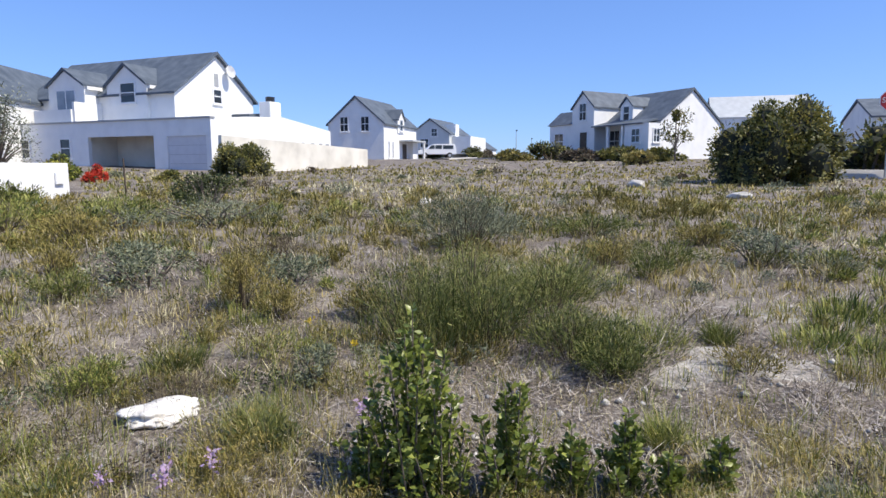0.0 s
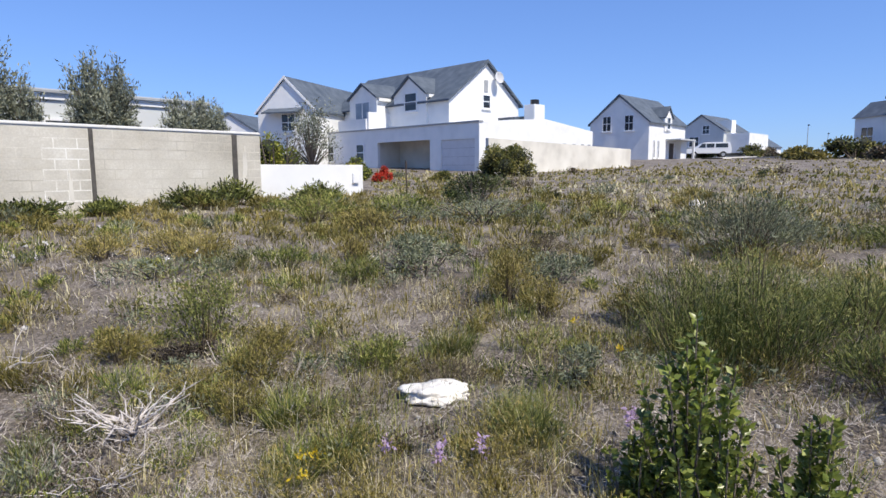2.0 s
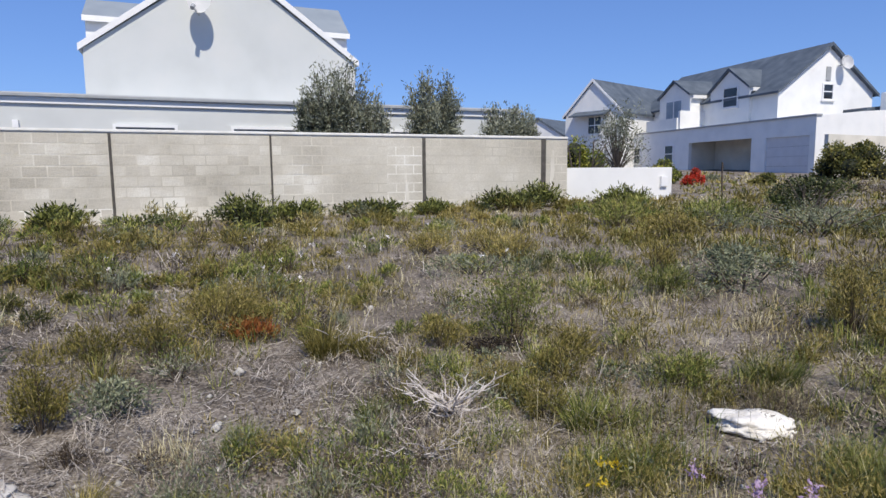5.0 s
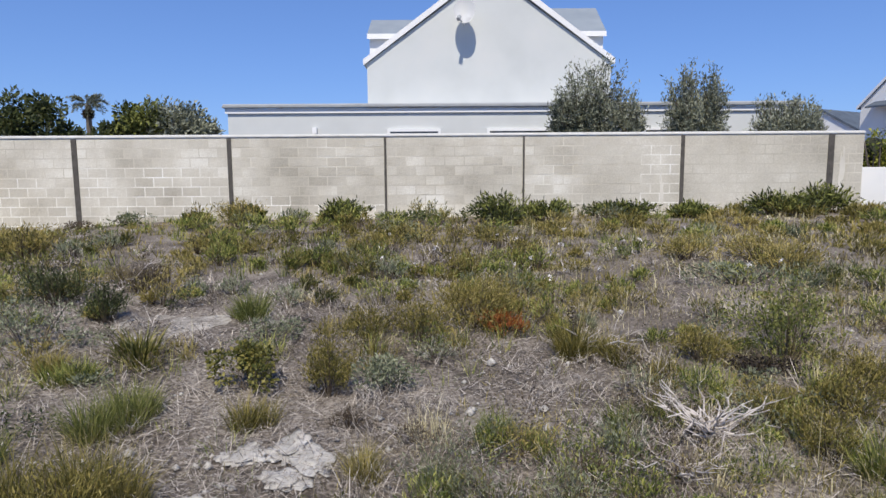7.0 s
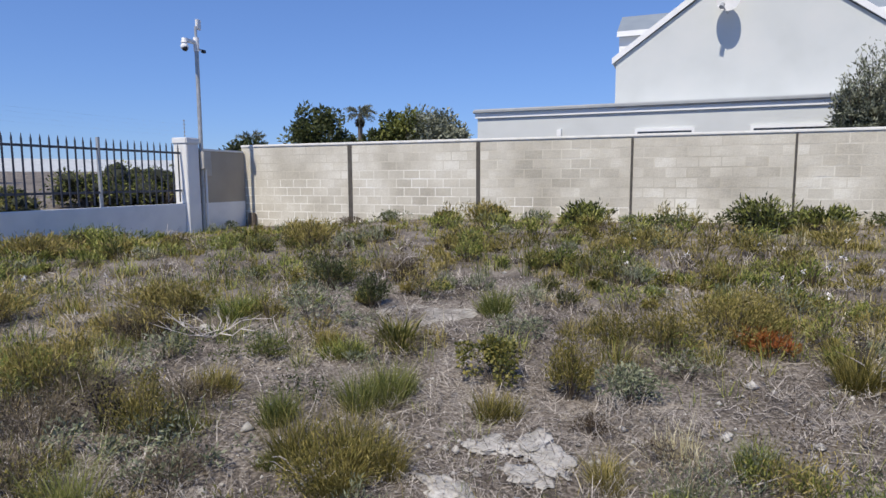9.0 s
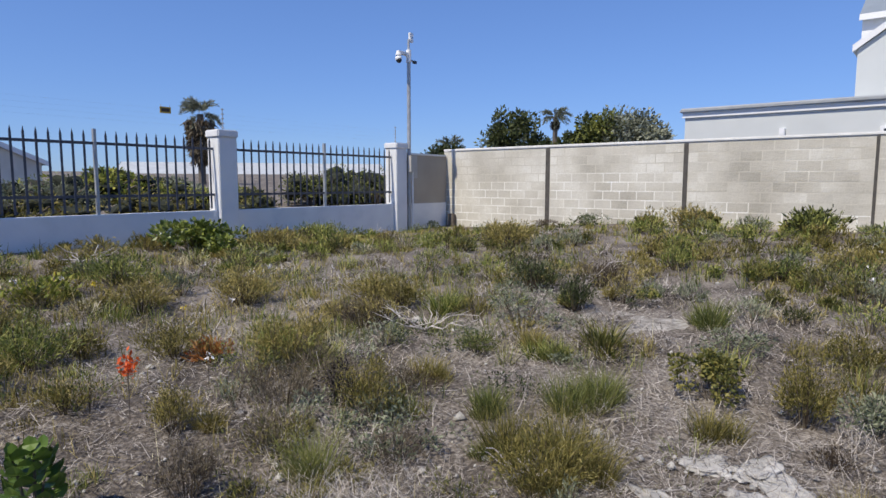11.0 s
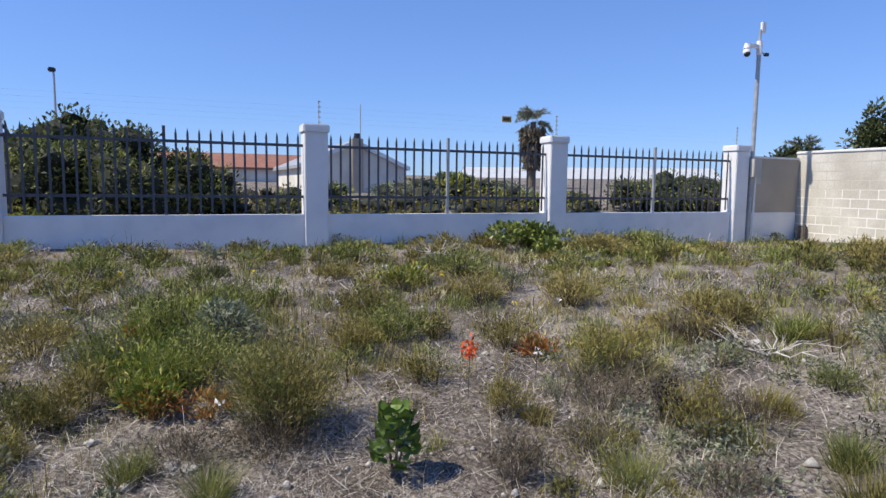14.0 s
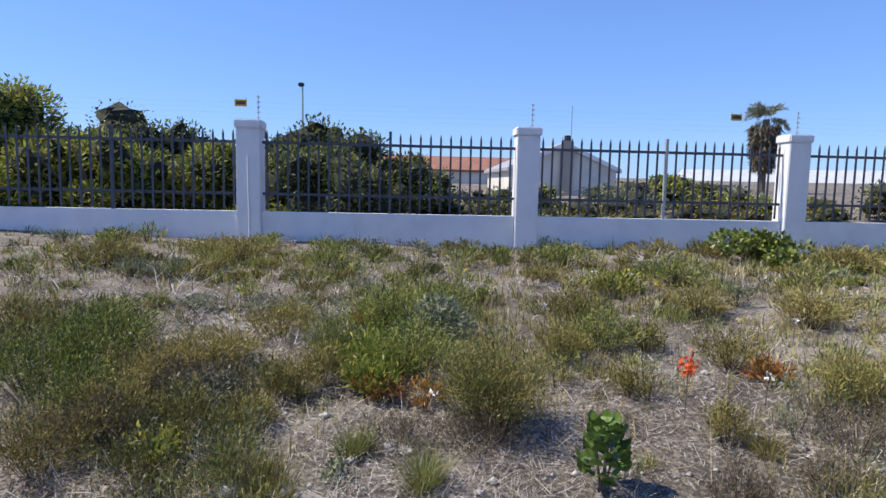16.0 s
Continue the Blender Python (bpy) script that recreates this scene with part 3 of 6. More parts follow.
def dish_house():
    H = empty("house", pose(0, 17.0, 0.9), "pale grey two-storey gabled house with white trim behind the wall", "house")
    part("wall", box(-5.87, 9.4, 0, 7, -0.5, 2.46), M["grey_paint"], H, "pale grey lower wall")
    part("fascia", box(-5.92, 9.45, -0.06, -0.003, 2.4, 2.525), M["trim"], H, "white fascia board")
    part("gutter", box(-5.98, 9.5, -0.14, -0.02, 2.53, 2.61, 0.02), M["gutter"], H, "grey gutter")
    part("lean_roof", prism([(-0.1, 2.6), (1.02, 2.66), (1.02, 2.7), (-0.1, 2.64)], "x", -5.95, 9.48), M["sheet"], H)
    part("flat_roof", box(-5.9, 9.4, 1.0, 7.0, 2.47, 2.6), M["sheet"], H)
    for x0, x1 in ((-1.63, -0.21), (1.03, 3.24), (5.2, 6.3)):
        w = part("window", box(x0, x1, -0.07, -0.002, 0.9, 1.97), M["trim"], H, "white window surround")
        part("pane", box(x0 + 0.07, x1 - 0.07, -0.085, -0.07, 0.95, 1.9), M["glass"], w)
    part("wall_lamp", box(-3.62, -3.5, -0.12, 0.0, 1.85, 2.02, 0.01), M["trim"], H)
    gable_body(H, "y", 1.0, 9.0, -2.25, 4.58, 2.4, 3.86, 6.3, "grey_paint")
    roof(H, "y", 0.96, 9.2, -2.25, 4.58, 3.9, 6.38, 0.1, 0.12, "sheet", "white")
    for x0, x1, e, top in ((-2.55, -0.8, 5.25, 6.0), (3.1, 5.22, 5.3, 6.36)):
        part("dormer", box(x0 + 0.06, x1 - 0.06, 4.1, 6.7, e - 0.75, e), M["white"], H, "white side dormer")
        r = part("dormer_roof", prism([(3.95, e - 0.03), (5.4, top), (6.85, e - 0.03), (6.85, e + 0.06), (5.4, top + 0.1), (3.95, e + 0.06)], "x", x0, x1), M["zinc"], H, "blue-grey sheet dormer roof")
        part("fascia", box(x0, x1, 3.91, 3.947, e - 0.1, e + 0.06), M["trim"], r)
    d = part("dish", dish_mesh(0.29), M["trim"], H, "white satellite dish", pose(0.47, 0.6, 5.13, 74, 0, -10))
    part("dish_arm", rod((0.47, 0.66, 5.05), (0.47, 1.0, 4.95), 0.025), M["galv"], H)
    part("feed_arm", rod((0.45, 0.58, 4.78), (0.3, 0.3, 4.9), 0.022), M["galv"], H)
    part("feed_horn", rod((0.28, 0.26, 4.86), (0.32, 0.34, 4.95), 0.055), M["gutter"], H)
    return H


dish_house()


def cape_house(x, y, z, turn, length, width, eave, ridge, wins, label, mat="white", rmat="slate", depth=2.0, trim=True):
    """Ridge along local x from the near gable at x = 0; wins: wall ('g' near gable, 's' the side at y = 0), place, foot, width, height."""
    H = empty("house", pose(x, y, z, 0, 0, turn), label, "house")
    gable_body(H, "x", 0, length, 0, width, -depth, eave, ridge, mat)
    roof(H, "x", -0.1, length + 0.1, 0, width, eave, ridge + 0.05, 0.2, 0.14, rmat, trim)
    for wall, p, foot, w, h in wins:
        if wall == "g":
            window(H, 0, p, foot, w, h, "x", -1, 2)
        else:
            window(H, p, 0, foot, w, h, "y", -1, 2)
    return H


h2 = cape_house(57.4, 22.9, 2.0, -2, 9, 6.1, 4.0, 6.5, [("g", 2.0, 3.2, 0.95, 1.5), ("g", 4.3, 3.2, 0.95, 1.5), ("s", 1.2, 0.6, 0.4, 1.7), ("s", 2.2, 0.6, 0.4, 1.7)], "white gabled house with slate roof beside the road")
part("dormer", prism([(3.4, 3.2), (5.2, 3.2), (5.2, 4.6), (4.3, 5.5), (3.4, 4.6)], "y", -0.1, 1.8), M["white"], h2)
roof(h2, "y", -0.2, 2.6, 3.4, 5.2, 4.6, 5.55, 0.12, 0.1)
window(h2, 4.3, -0.1, 3.4, 0.8, 1.2, "y", -1)
part("porch_roof", box(4.0, 8.0, -1.5, 0, 2.35, 2.5), M["sheet"], h2, "flat porch roof")
part("porch_post", box(7.7, 7.9, -1.45, -1.25, -0.5, 2.35), M["white"], h2)
part("door", box(4.9, 5.9, -0.06, 0, 0, 2.1), M["timber"], h2, "dark timber door")
part("porch_wall", box(6.4, 8.0, -0.6, 0, -0.5, 2.35), M["white"], h2)
h3 = cape_house(89.8, 25.3, 4.3, -4, 10, 6.2, 2.4, 4.5, [("g", 2.4, 2.0, 1.0, 1.2), ("g", 4.0, 0.3, 1.4, 1.4)], "pale grey gabled house farther down the road", "grey_paint")
part("dormer", box(2.0, 3.6, -0.3, 2, 1.6, 3.9), M["white"], h3)
part("wing", box(1.0, 9, -3.0, 0, -0.6, 2.0), M["white"], h3)
h3b = cape_house(116, 25.6, 4.0, -4, 8, 5.4, 1.2, 2.9, [("g", 2.7, 0.2, 1.2, 1.0)], "small far white gabled house")
h4 = cape_house(61.0, -8.04, 2.8, 45, 10, 7.5, 2.8, 5.45, [], "white house with dark slate roofs and a shaded verandah")
gable_body(h4, "y", 3.5, 9.0, 6.5, 9.5, -1.5, 4.4, 5.75, name="wing_wall")
roof(h4, "y", 3.5, 9.1, 6.5, 9.5, 4.4, 5.8, 0.15, 0.12)
window(h4, 8.0, 9.0, 3.2, 1.0, 1.6, "y", 1, 2)
part("door", box(7.4, 8.3, 9.0, 9.05, 0, 2.1), M["timber"], h4, "dark entrance door")
part("verandah_roof", prism([(7.5, 2.85), (9.3, 2.45), (9.3, 2.57), (7.5, 3.0)], "x", 0.3, 6.5), M["slate"], h4)
for x in (2.6, 4.4, 6.2):
    part("verandah_post", box(x, x + 0.22, 9.0, 9.22, -1.5, 2.5), M["white"], h4)
for x in (3.5, 5.3):
    window(h4, x, 7.5, 0.3, 1.3, 1.9, "y", 1, 2)
part("bay", box(-0.3, 2.4, 7.5, 9.2, -1.5, 2.5), M["white"], h4, "low white corner bay")
window(h4, 1.1, 9.2, 0.9, 1.0, 1.2, "y", 1, 2)
window(h4, -0.3, 8.3, 0.9, 0.8, 1.2, "x", -1, 2)
gable_body(h4, "y", 4.0, 7.3, 3.4, 4.9, 2.4, 4.3, 5.0, name="dormer")
roof(h4, "y", 4.0, 7.4, 3.4, 4.9, 4.3, 5.05, 0.12, 0.1)
window(h4, 4.15, 7.3, 3.0, 0.8, 1.3, "y", 1)
part("side_wing", box(10.0, 13.5, 3.5, 8.5, -1.5, 3.0), M["white"], h4)
part("side_roof", prism([(3.3, 3.0), (8.7, 3.0), (7.0, 4.4), (5.0, 4.4)], "x", 9.9, 13.7), M["slate"], h4)
window(h4, 12.0, 8.5, 0.6, 1.4, 1.6, "y", 1, 2)
h5b = cape_house(89, -21, 4.3, 90, 11, 6, 3.4, 5.9, [], "white house with grey sheet roof behind the bush", "white", "sheet", 4)
h6 = cape_house(57, -18.6, 3.0, -90, 12, 7, 2.6, 4.1, [("s", 2.6, 1.7, 0.5, 0.9), ("s", 3.4, 1.7, 0.5, 0.9), ("s", 6.0, 1.0, 0.9, 1.2)], "white house with slate roof beyond the road", depth=3)
part("dormer", prism([(1.5, 0.5), (4.4, 0.5), (4.4, 2.7), (2.95, 3.7), (1.5, 2.7)], "y", -0.02, 2.5), M["white"], h6)
h0 = cape_house(28.6, 36.0, 1.4, 20, 12, 4.8, 4.5, 6.75, [("g", 2.2, 3.0, 1.2, 1.3)], "white gabled neighbour house behind the bare tree", depth=1.5, trim="white")
part("awning", prism([(-0.9, 4.25), (0, 4.6), (0, 4.7), (-0.9, 4.35)], "y", 0.9, 3.9), M["slate"], h0, "sloping slate awning")
h0b = cape_house(32.5, 48.5, 2.2, 30, 8, 6, 2.6, 4.4, [], "far roof seen over the garden wall", depth=1.5)
# behind the fence
h7 = cape_house(-27.7, 9.2, 0.6, 180, 8, 4.7, 1.75, 2.72, [], "cream gabled cottage with a chimney behind the fence", "cream", "gutter", 2.0, "white")
part("chimney", box(-0.35, 0.0, 2.05, 2.55, 0, 3.0, 0.03), M["beige"], h7, "cream chimney")
part("chimney_cowl", rod((-0.18, 2.3, 3.0), (-0.18, 2.3, 3.22), 0.16, 0.13, 10), M["black"], h7)
part("aerial", rod((0.0, 2.1, 2.7), (0.0, 2.1, 4.5), 0.02), M["galv"], h7)
h8 = cape_house(-42, -3, 0.6, 90, 12, 6, 1.9, 2.75, [], "low house with orange tiled roof behind the fence", "cream", "tile", 1.5)
h9 = cape_house(-56, 24, 0.4, 55, 24, 9, 1.7, 2.9, [], "long low building with a pale grey roof far behind the fence", "white", "sheet", 2)


# ---- plants: generators ----
def rot_about(v, axis, ang):
    c, s = np.cos(ang)[:, None], np.sin(ang)[:, None]
    return v * c + np.cross(axis, v) * s + axis * (axis * v).sum(1, keepdims=True) * (1 - c)


def blades(base, az, lean, length, width, droop):
    """Tapered bent blades: five points and three triangles each."""
    n = len(base)
    out = np.stack([np.cos(az), np.sin(az), 0 * az], 1)
    side = np.stack([-np.sin(az), np.cos(az), 0 * az], 1)
    twist = rng.uniform(-1.2, 1.2, n)
    side = rot_about(side, np.tile([0, 0, 1.0], (n, 1)), twist)
    up = np.array([0, 0, 1.0])
    d1 = out * np.sin(lean)[:, None] + up * np.cos(lean)[:, None]
    l2 = lean + droop
    d2 = out * np.sin(l2)[:, None] + up * np.cos(l2)[:, None]
    mid = base + d1 * (0.55 * length)[:, None]
    tip = mid + d2 * (0.45 * length)[:, None]
    w = width[:, None] * side / 2
    v = np.stack([base - w, base + w, mid - 0.75 * w, mid + 0.75 * w, tip], 1).reshape(-1, 3)
    k = 5 * np.arange(n)[:, None]
    t = np.concatenate([k + [0, 1, 3], k + [0, 3, 2], k + [2, 3, 4]], 1).reshape(-1, 3)
    return v, t


def slivers(base, az, lean, length, width, bend):
    """Straight stalks: four points and two triangles each."""
    n = len(base)
    d = np.stack([np.cos(az) * np.sin(lean), np.sin(az) * np.sin(lean), np.cos(lean) + 0.2 * bend], 1)
    s = np.stack([-np.sin(az), np.cos(az), rng.uniform(-0.4, 0.4, n)], 1)
    tip = base + d * length[:, None]
    w = width[:, None] * s / 2
    v = np.stack([base - w, base + w, tip + 0.6 * w, tip - 0.6 * w], 1).reshape(-1, 3)
    k = 4 * np.arange(n)[:, None]
    return v, np.concatenate([k + [0, 1, 2], k + [0, 2, 3]], 1).reshape(-1, 3)


def leaves(pos, size, aspect=0.5, upward=0.35, out=None):
    """Folded diamond leaves: four points and two triangles each."""
    n = len(pos)
    d = rng.normal(size=(n, 3))
    d[:, 2] += upward
    if out is not None:
        d += 1.2 * out
    d /= np.linalg.norm(d, axis=1, keepdims=True) + 1e-9
    s = np.cross(d, rng.normal(size=(n, 3)))
    s /= np.linalg.norm(s, axis=1, keepdims=True) + 1e-9
    nn = np.cross(d, s)
    size = np.asarray(size)[:, None]
    a = pos
    b = pos + d * size * 0.5 + s * size * aspect / 2 + nn * size * 0.08
    c = pos + d * size
    e = pos + d * size * 0.5 - s * size * aspect / 2 + nn * size * 0.08
    v = np.stack([a, b, c, e], 1).reshape(-1, 3)
    k = 4 * np.arange(n)[:, None]
    t = np.concatenate([k + [0, 1, 2], k + [0, 2, 3]], 1).reshape(-1, 3)
    return v, t


def join(pieces):
    vs, ts, k = [], [], 0
    for v, t in pieces:
        vs.append(v)
        ts.append(t + k)
        k += len(v)
    return np.concatenate(vs), np.concatenate(ts)


def patchy(x, y, size, seed):
    """Smooth noise from 0 to 1 over the plan."""
    g = np.random.default_rng(seed).uniform(0, 1, (64, 64))
    u, w = x / size + 500, y / size + 500
    i, j = np.floor(u).astype(int), np.floor(w).astype(int)
    a, b = u - i, w - j
    a, b = a * a * (3 - 2 * a), b * b * (3 - 2 * b)
    q = lambda p, r: g[p % 64, r % 64]  # noqa: E731
    return (q(i, j) * (1 - a) + q(i + 1, j) * a) * (1 - b) + (q(i, j + 1) * (1 - a) + q(i + 1, j + 1) * a) * b


# bare places on the plot: x, y, radius
BARE = [(2.55, 2.5, 0.5), (3.0, 1.25, 0.6), (3.2, 0.75, 0.6), (-3.9, -0.35, 0.35), (-2.3, 2.95, 0.6), (-1.2, 3.4, 0.8), (-2.5, 5.4, 0.8), (-6.0, -1.5, 1.0), (4.4, -0.8, 0.9), (3.4, 0.3, 0.7), (0.3, 4.3, 0.9), (-3.3, 1.1, 0.8), (-3.4, 3.5, 0.7), (-2.9, 0.0, 0.6), (-1.8, 4.4, 0.6), (-4.9, 2.4, 0.7)]


def openness(x, y):
    b = 0
    for px, py, r in BARE:
        b = b + np.exp(-((x - px) ** 2 + (y - py) ** 2) / r ** 2)
    return np.clip(0.8 * b, 0, 0.8)


def inside(x, y):
    """On the open plot or the verge beyond it: clear of walls, houses and the path of the eye."""
    r = np.hypot(x + 0.4, y - 0.1)
    ok = (x > FX + 0.2) & (r > 1.25)
    ok &= (y < WY - 0.08) | (x > 12.4)
    ok &= ~((x > 12.0) & (y > 13.0) & (x < 28) & (y - 13 > 1.0 * (x - 12)))
    u = (x - 28.6) * 0.994 - (y - 21.4) * 0.113
    w = (x - 28.6) * 0.113 + (y - 21.4) * 0.994
    ok &= ~((u > -1.2) & (w > -0.4)) & ~((u > -2.8) & (w > -3.5))
    ok &= ~((x > 56.5) & (y > 18)) & ~((x > 56) & (y < 7))
    return ok


def scatter(n, r0, r1):
    """Places in the seen part of the plan, thinning outwards."""
    r = np.exp(rng.uniform(np.log(r0), np.log(r1), n))
    a = np.radians(rng.uniform(-30, 212, n))
    x, y = -0.4 + r * np.cos(a), 0.1 + r * np.sin(a)
    k = inside(x, y)
    return x[k], y[k]


def low(x, y):
    """Grass farther out stands lower."""
    return np.interp(np.hypot(x + 0.4, y - 0.1), [0, 9, 16, 45], [1, 1, 0.75, 0.7])


def tufts(x, y, count, height, spread, lean=0.45, thin=0.0011, least=0.0028, droop=0.5):
    """Grass tufts at the given places; height, spread: arrays."""
    n = len(x)
    idx = np.repeat(np.arange(n), count)
    m = len(idx)
    a = rng.uniform(0, 2 * np.pi, m)
    d = spread[idx] * np.sqrt(rng.uniform(0, 1, m))
    bx, by = x[idx] + d * np.cos(a), y[idx] + d * np.sin(a)
    r = np.hypot(bx + 0.4, by - 0.1)
    base = np.stack([bx, by, lie(bx, by) - 0.01], 1)
    ln = height[idx] * rng.uniform(0.45, 1.15, m)
    tilt = np.abs(rng.normal(0, lean, m)) * (0.5 + d / (spread[idx] + 1e-6))
    return blades(base, a + rng.normal(0, 0.7, m), np.clip(tilt, 0, 1.4), ln, np.maximum(least, thin * r) * rng.uniform(0.7, 1.3, m), np.abs(rng.normal(0, 1.5 * droop, m)))


def stuff(name, pieces, mat, label, category):
    v, t = join(pieces) if isinstance(pieces, list) else pieces
    return tagged(new(name, mesh_of(name, v, t, M[mat])), label, category, kind="stuff")


# ---- plants: the ground cover ----
def ground_cover():
    x, y = scatter(24000, 1.4, 30)
    dry = 0.25 + 0.75 * patchy(x, y, 1.7, 11) + 0.25 * (x > 1.5)
    k = rng.uniform(0, 1, len(x)) < np.clip(dry, 0, 1) * (1 - 0.85 * openness(x, y)) * np.where(x < 0.8, 0.16, 1.0)
    x, y = x[k], y[k]
    h = rng.uniform(0.06, 0.22, len(x)) * (0.7 + 0.6 * patchy(x, y, 2.5, 12)) * low(x, y) * np.where(x < 0.8, 0.7, 1.0)
    stuff("dry_grass", tufts(x, y, 8, h, rng.uniform(0.03, 0.12, len(x)), 1.0, 0.001, 0.0018, 0.8), "straw", "dry straw-coloured wild grass over the plot", "grass")
    x, y = scatter(24000, 1.4, 34)
    p = patchy(x, y, 1.1, 21) * 0.8 + patchy(x, y, 5, 22) * 0.3 + 0.1 * (x > 1.5) + 0.14 * (y > 6.0) + 0.2 * (x < -4.4) + 0.16 * (x < -6.5)
    k = (p > 0.46) & (rng.uniform(0, 1, len(x)) > 0.95 * openness(x, y)) & ((x > 1) | (rng.uniform(0, 1, len(x)) < np.where(np.hypot(x, y) > 5, 0.85, 0.2)))
    x, y = x[k], y[k]
    h = rng.uniform(0.07, 0.27, len(x)) * (0.6 + 0.7 * patchy(x, y, 2.2, 23)) * low(x, y)
    stuff("olive_grass", tufts(x, y, 10, h, rng.uniform(0.03, 0.1, len(x)), 0.75, 0.0012, 0.0019, 0.7), "olive", "olive-green wild grass in tufts", "grass")
    x, y = scatter(8000, 1.5, 34)
    p = patchy(x, y, 1.3, 31)
    k = ((x > 1) | (rng.uniform(0, 1, len(x)) < np.where(np.hypot(x, y) > 5, 0.8, 0.12))) & (p > 0.56 - 0.16 * (x < -4.2)) & (rng.uniform(0, 1, len(x)) > 0.97 * openness(x, y))
    x, y = x[k], y[k]
    h = rng.uniform(0.1, 0.3, len(x)) * low(x, y)
    stuff("green_grass", tufts(x, y, 20, h, rng.uniform(0.04, 0.11, len(x)), 0.5, 0.001, 0.002, 0.6), "green", "fresh green grass tufts", "grass")
    # low domed clumps with litter between them
    cx, cy = scatter(420, 1.9, 15)
    k = (rng.uniform(0, 1, len(cx)) > 1.2 * openness(cx, cy)) & ((cx < 1) | (rng.uniform(0, 1, len(cx)) < 0.45)) & (patchy(cx, cy, 2.0, 71) > 0.25)
    k &= ((cx > 1) | (np.hypot(cx + 0.4, cy - 0.1) > 4.5) | (rng.uniform(0, 1, len(cx)) < 0.35))
    cx, cy = cx[k], cy[k]
    cr = rng.uniform(0.05, 0.2, len(cx)) * (1 + 0.04 * np.hypot(cx, cy))
    ch = rng.uniform(0.14, 0.36, len(cx)) * (0.6 + 1.4 * cr)
    kind = rng.uniform(0, 1, len(cx)) + 0.35 * (patchy(cx, cy, 3.0, 72) - 0.5)
    for lo, hi, mat, name, label in ((-1, 0.4, "olive", "olive_clumps", "olive domed grass clumps"), (0.4, 0.66, "green", "green_clumps", "green domed grass clumps"), (0.66, 0.8, "lime", "lime_clumps", "yellow-green grass clumps"), (0.8, 2, "straw", "dry_clumps", "dry straw grass clumps")):
        i = np.flatnonzero((kind >= lo) & (kind < hi))
        j = np.repeat(i, (8 + 90 * cr[i]).astype(int))
        d = cr[j] * np.sqrt(rng.uniform(0, 1, len(j)))
        a = rng.uniform(0, 6.283, len(j))
        hh = ch[j] * np.sqrt(np.clip(1.1 - (d / cr[j]) ** 2, 0.15, 1)) * rng.uniform(0.7, 1.15, len(j))
        stuff(name, tufts(cx[j] + d * np.cos(a), cy[j] + d * np.sin(a), 9, hh, np.full(len(j), 0.04), 0.55, 0.001, 0.0021, 0.7), mat, label, "grass")
    x, y = scatter(2600, 8, 17)
    k = (x < -6.8) & (y > 5.5) & (x - 0.9 * y < -14.5)
    stuff("verge_grass", tufts(x[k], y[k], 50, rng.uniform(0.06, 0.15, k.sum()), np.full(k.sum(), 0.3), 0.6, 0.0012, 0.004), "succulent", "short pale green grass by the corner", "grass")
    x, y = scatter(19000, 9.5, 60)
    k = (x > 5) & (rng.uniform(0, 1, len(x)) < 0.85)
    x, y = x[k], y[k]
    green = patchy(x, y, 3.0, 61) + 0.3 * patchy(x, y, 0.9, 62) > 0.42
    for sel, mat, name in ((green, "olive", "olive_grass"), (~green, "straw", "dry_grass")):
        a, b = x[sel], y[sel]
        stuff(name, tufts(a, b, 6, rng.uniform(0.1, 0.27, len(a)), rng.uniform(0.1, 0.3, len(a)), 1.0, 0.0023, 0.01), mat, "far olive wild grass" if sel is green else "far dry wild grass", "grass")
    # litter: short broken stalks lying flat, and longer bent ones over them
    x, y = scatter(85000, 1.25, 13)
    k = rng.uniform(0, 1, len(x)) < 0.4 + 0.4 * openness(x, y) + 0.35 * (x < 1)
    x, y = x[k], y[k]
    r = np.hypot(x + 0.4, y - 0.1)
    n = len(x)
    base = np.stack([x, y, lie(x, y) + rng.uniform(0, 0.03, n)], 1)
    ln = rng.gamma(1.8, 0.03, n) + 0.015
    stuff("plant_litter", slivers(base, rng.uniform(0, 2 * np.pi, n), rng.uniform(1.25, 1.62, n), ln, np.maximum(0.0024, 0.0009 * r) * rng.uniform(0.5, 1.9, n), rng.uniform(-0.25, 0.3, n)), "litter", "grey dead stalks and twigs lying on the soil", "litter")
    x, y = scatter(130000, 1.3, 9)
    heap = patchy(x, y, 0.55, 83) * 0.7 + patchy(x, y, 1.6, 84) * 0.5
    k = (heap > 0.44) & (rng.uniform(0, 1, len(x)) < np.where(x > 1.0, 0.6, 1.0))
    x, y, heap = x[k], y[k], heap[k]
    r = np.hypot(x + 0.4, y - 0.1)
    n = len(x)
    base = np.stack([x, y, lie(x, y) + 0.01 + 0.12 * (heap - 0.5) * rng.uniform(0, 1, n)], 1)
    stuff("fallen_stalks", blades(base, rng.uniform(0, 6.283, n), rng.uniform(0.95, 1.6, n), rng.gamma(2.0, 0.036, n) + 0.03, np.maximum(0.0024, 0.0009 * r) * rng.uniform(0.5, 1.6, n), rng.normal(0.15, 0.5, n)), "bleached", "tangled mat of bleached grey dead stalks", "litter")
    # seed stalks that stand above the grass
    x, y = scatter(3000, 1.6, 13)
    k = (x > 0.8) | (rng.uniform(0, 1, len(x)) < 0.25)
    x, y = x[k], y[k]
    n = len(x)
    r = np.hypot(x + 0.4, y - 0.1)
    base = np.stack([x, y, lie(x, y)], 1)
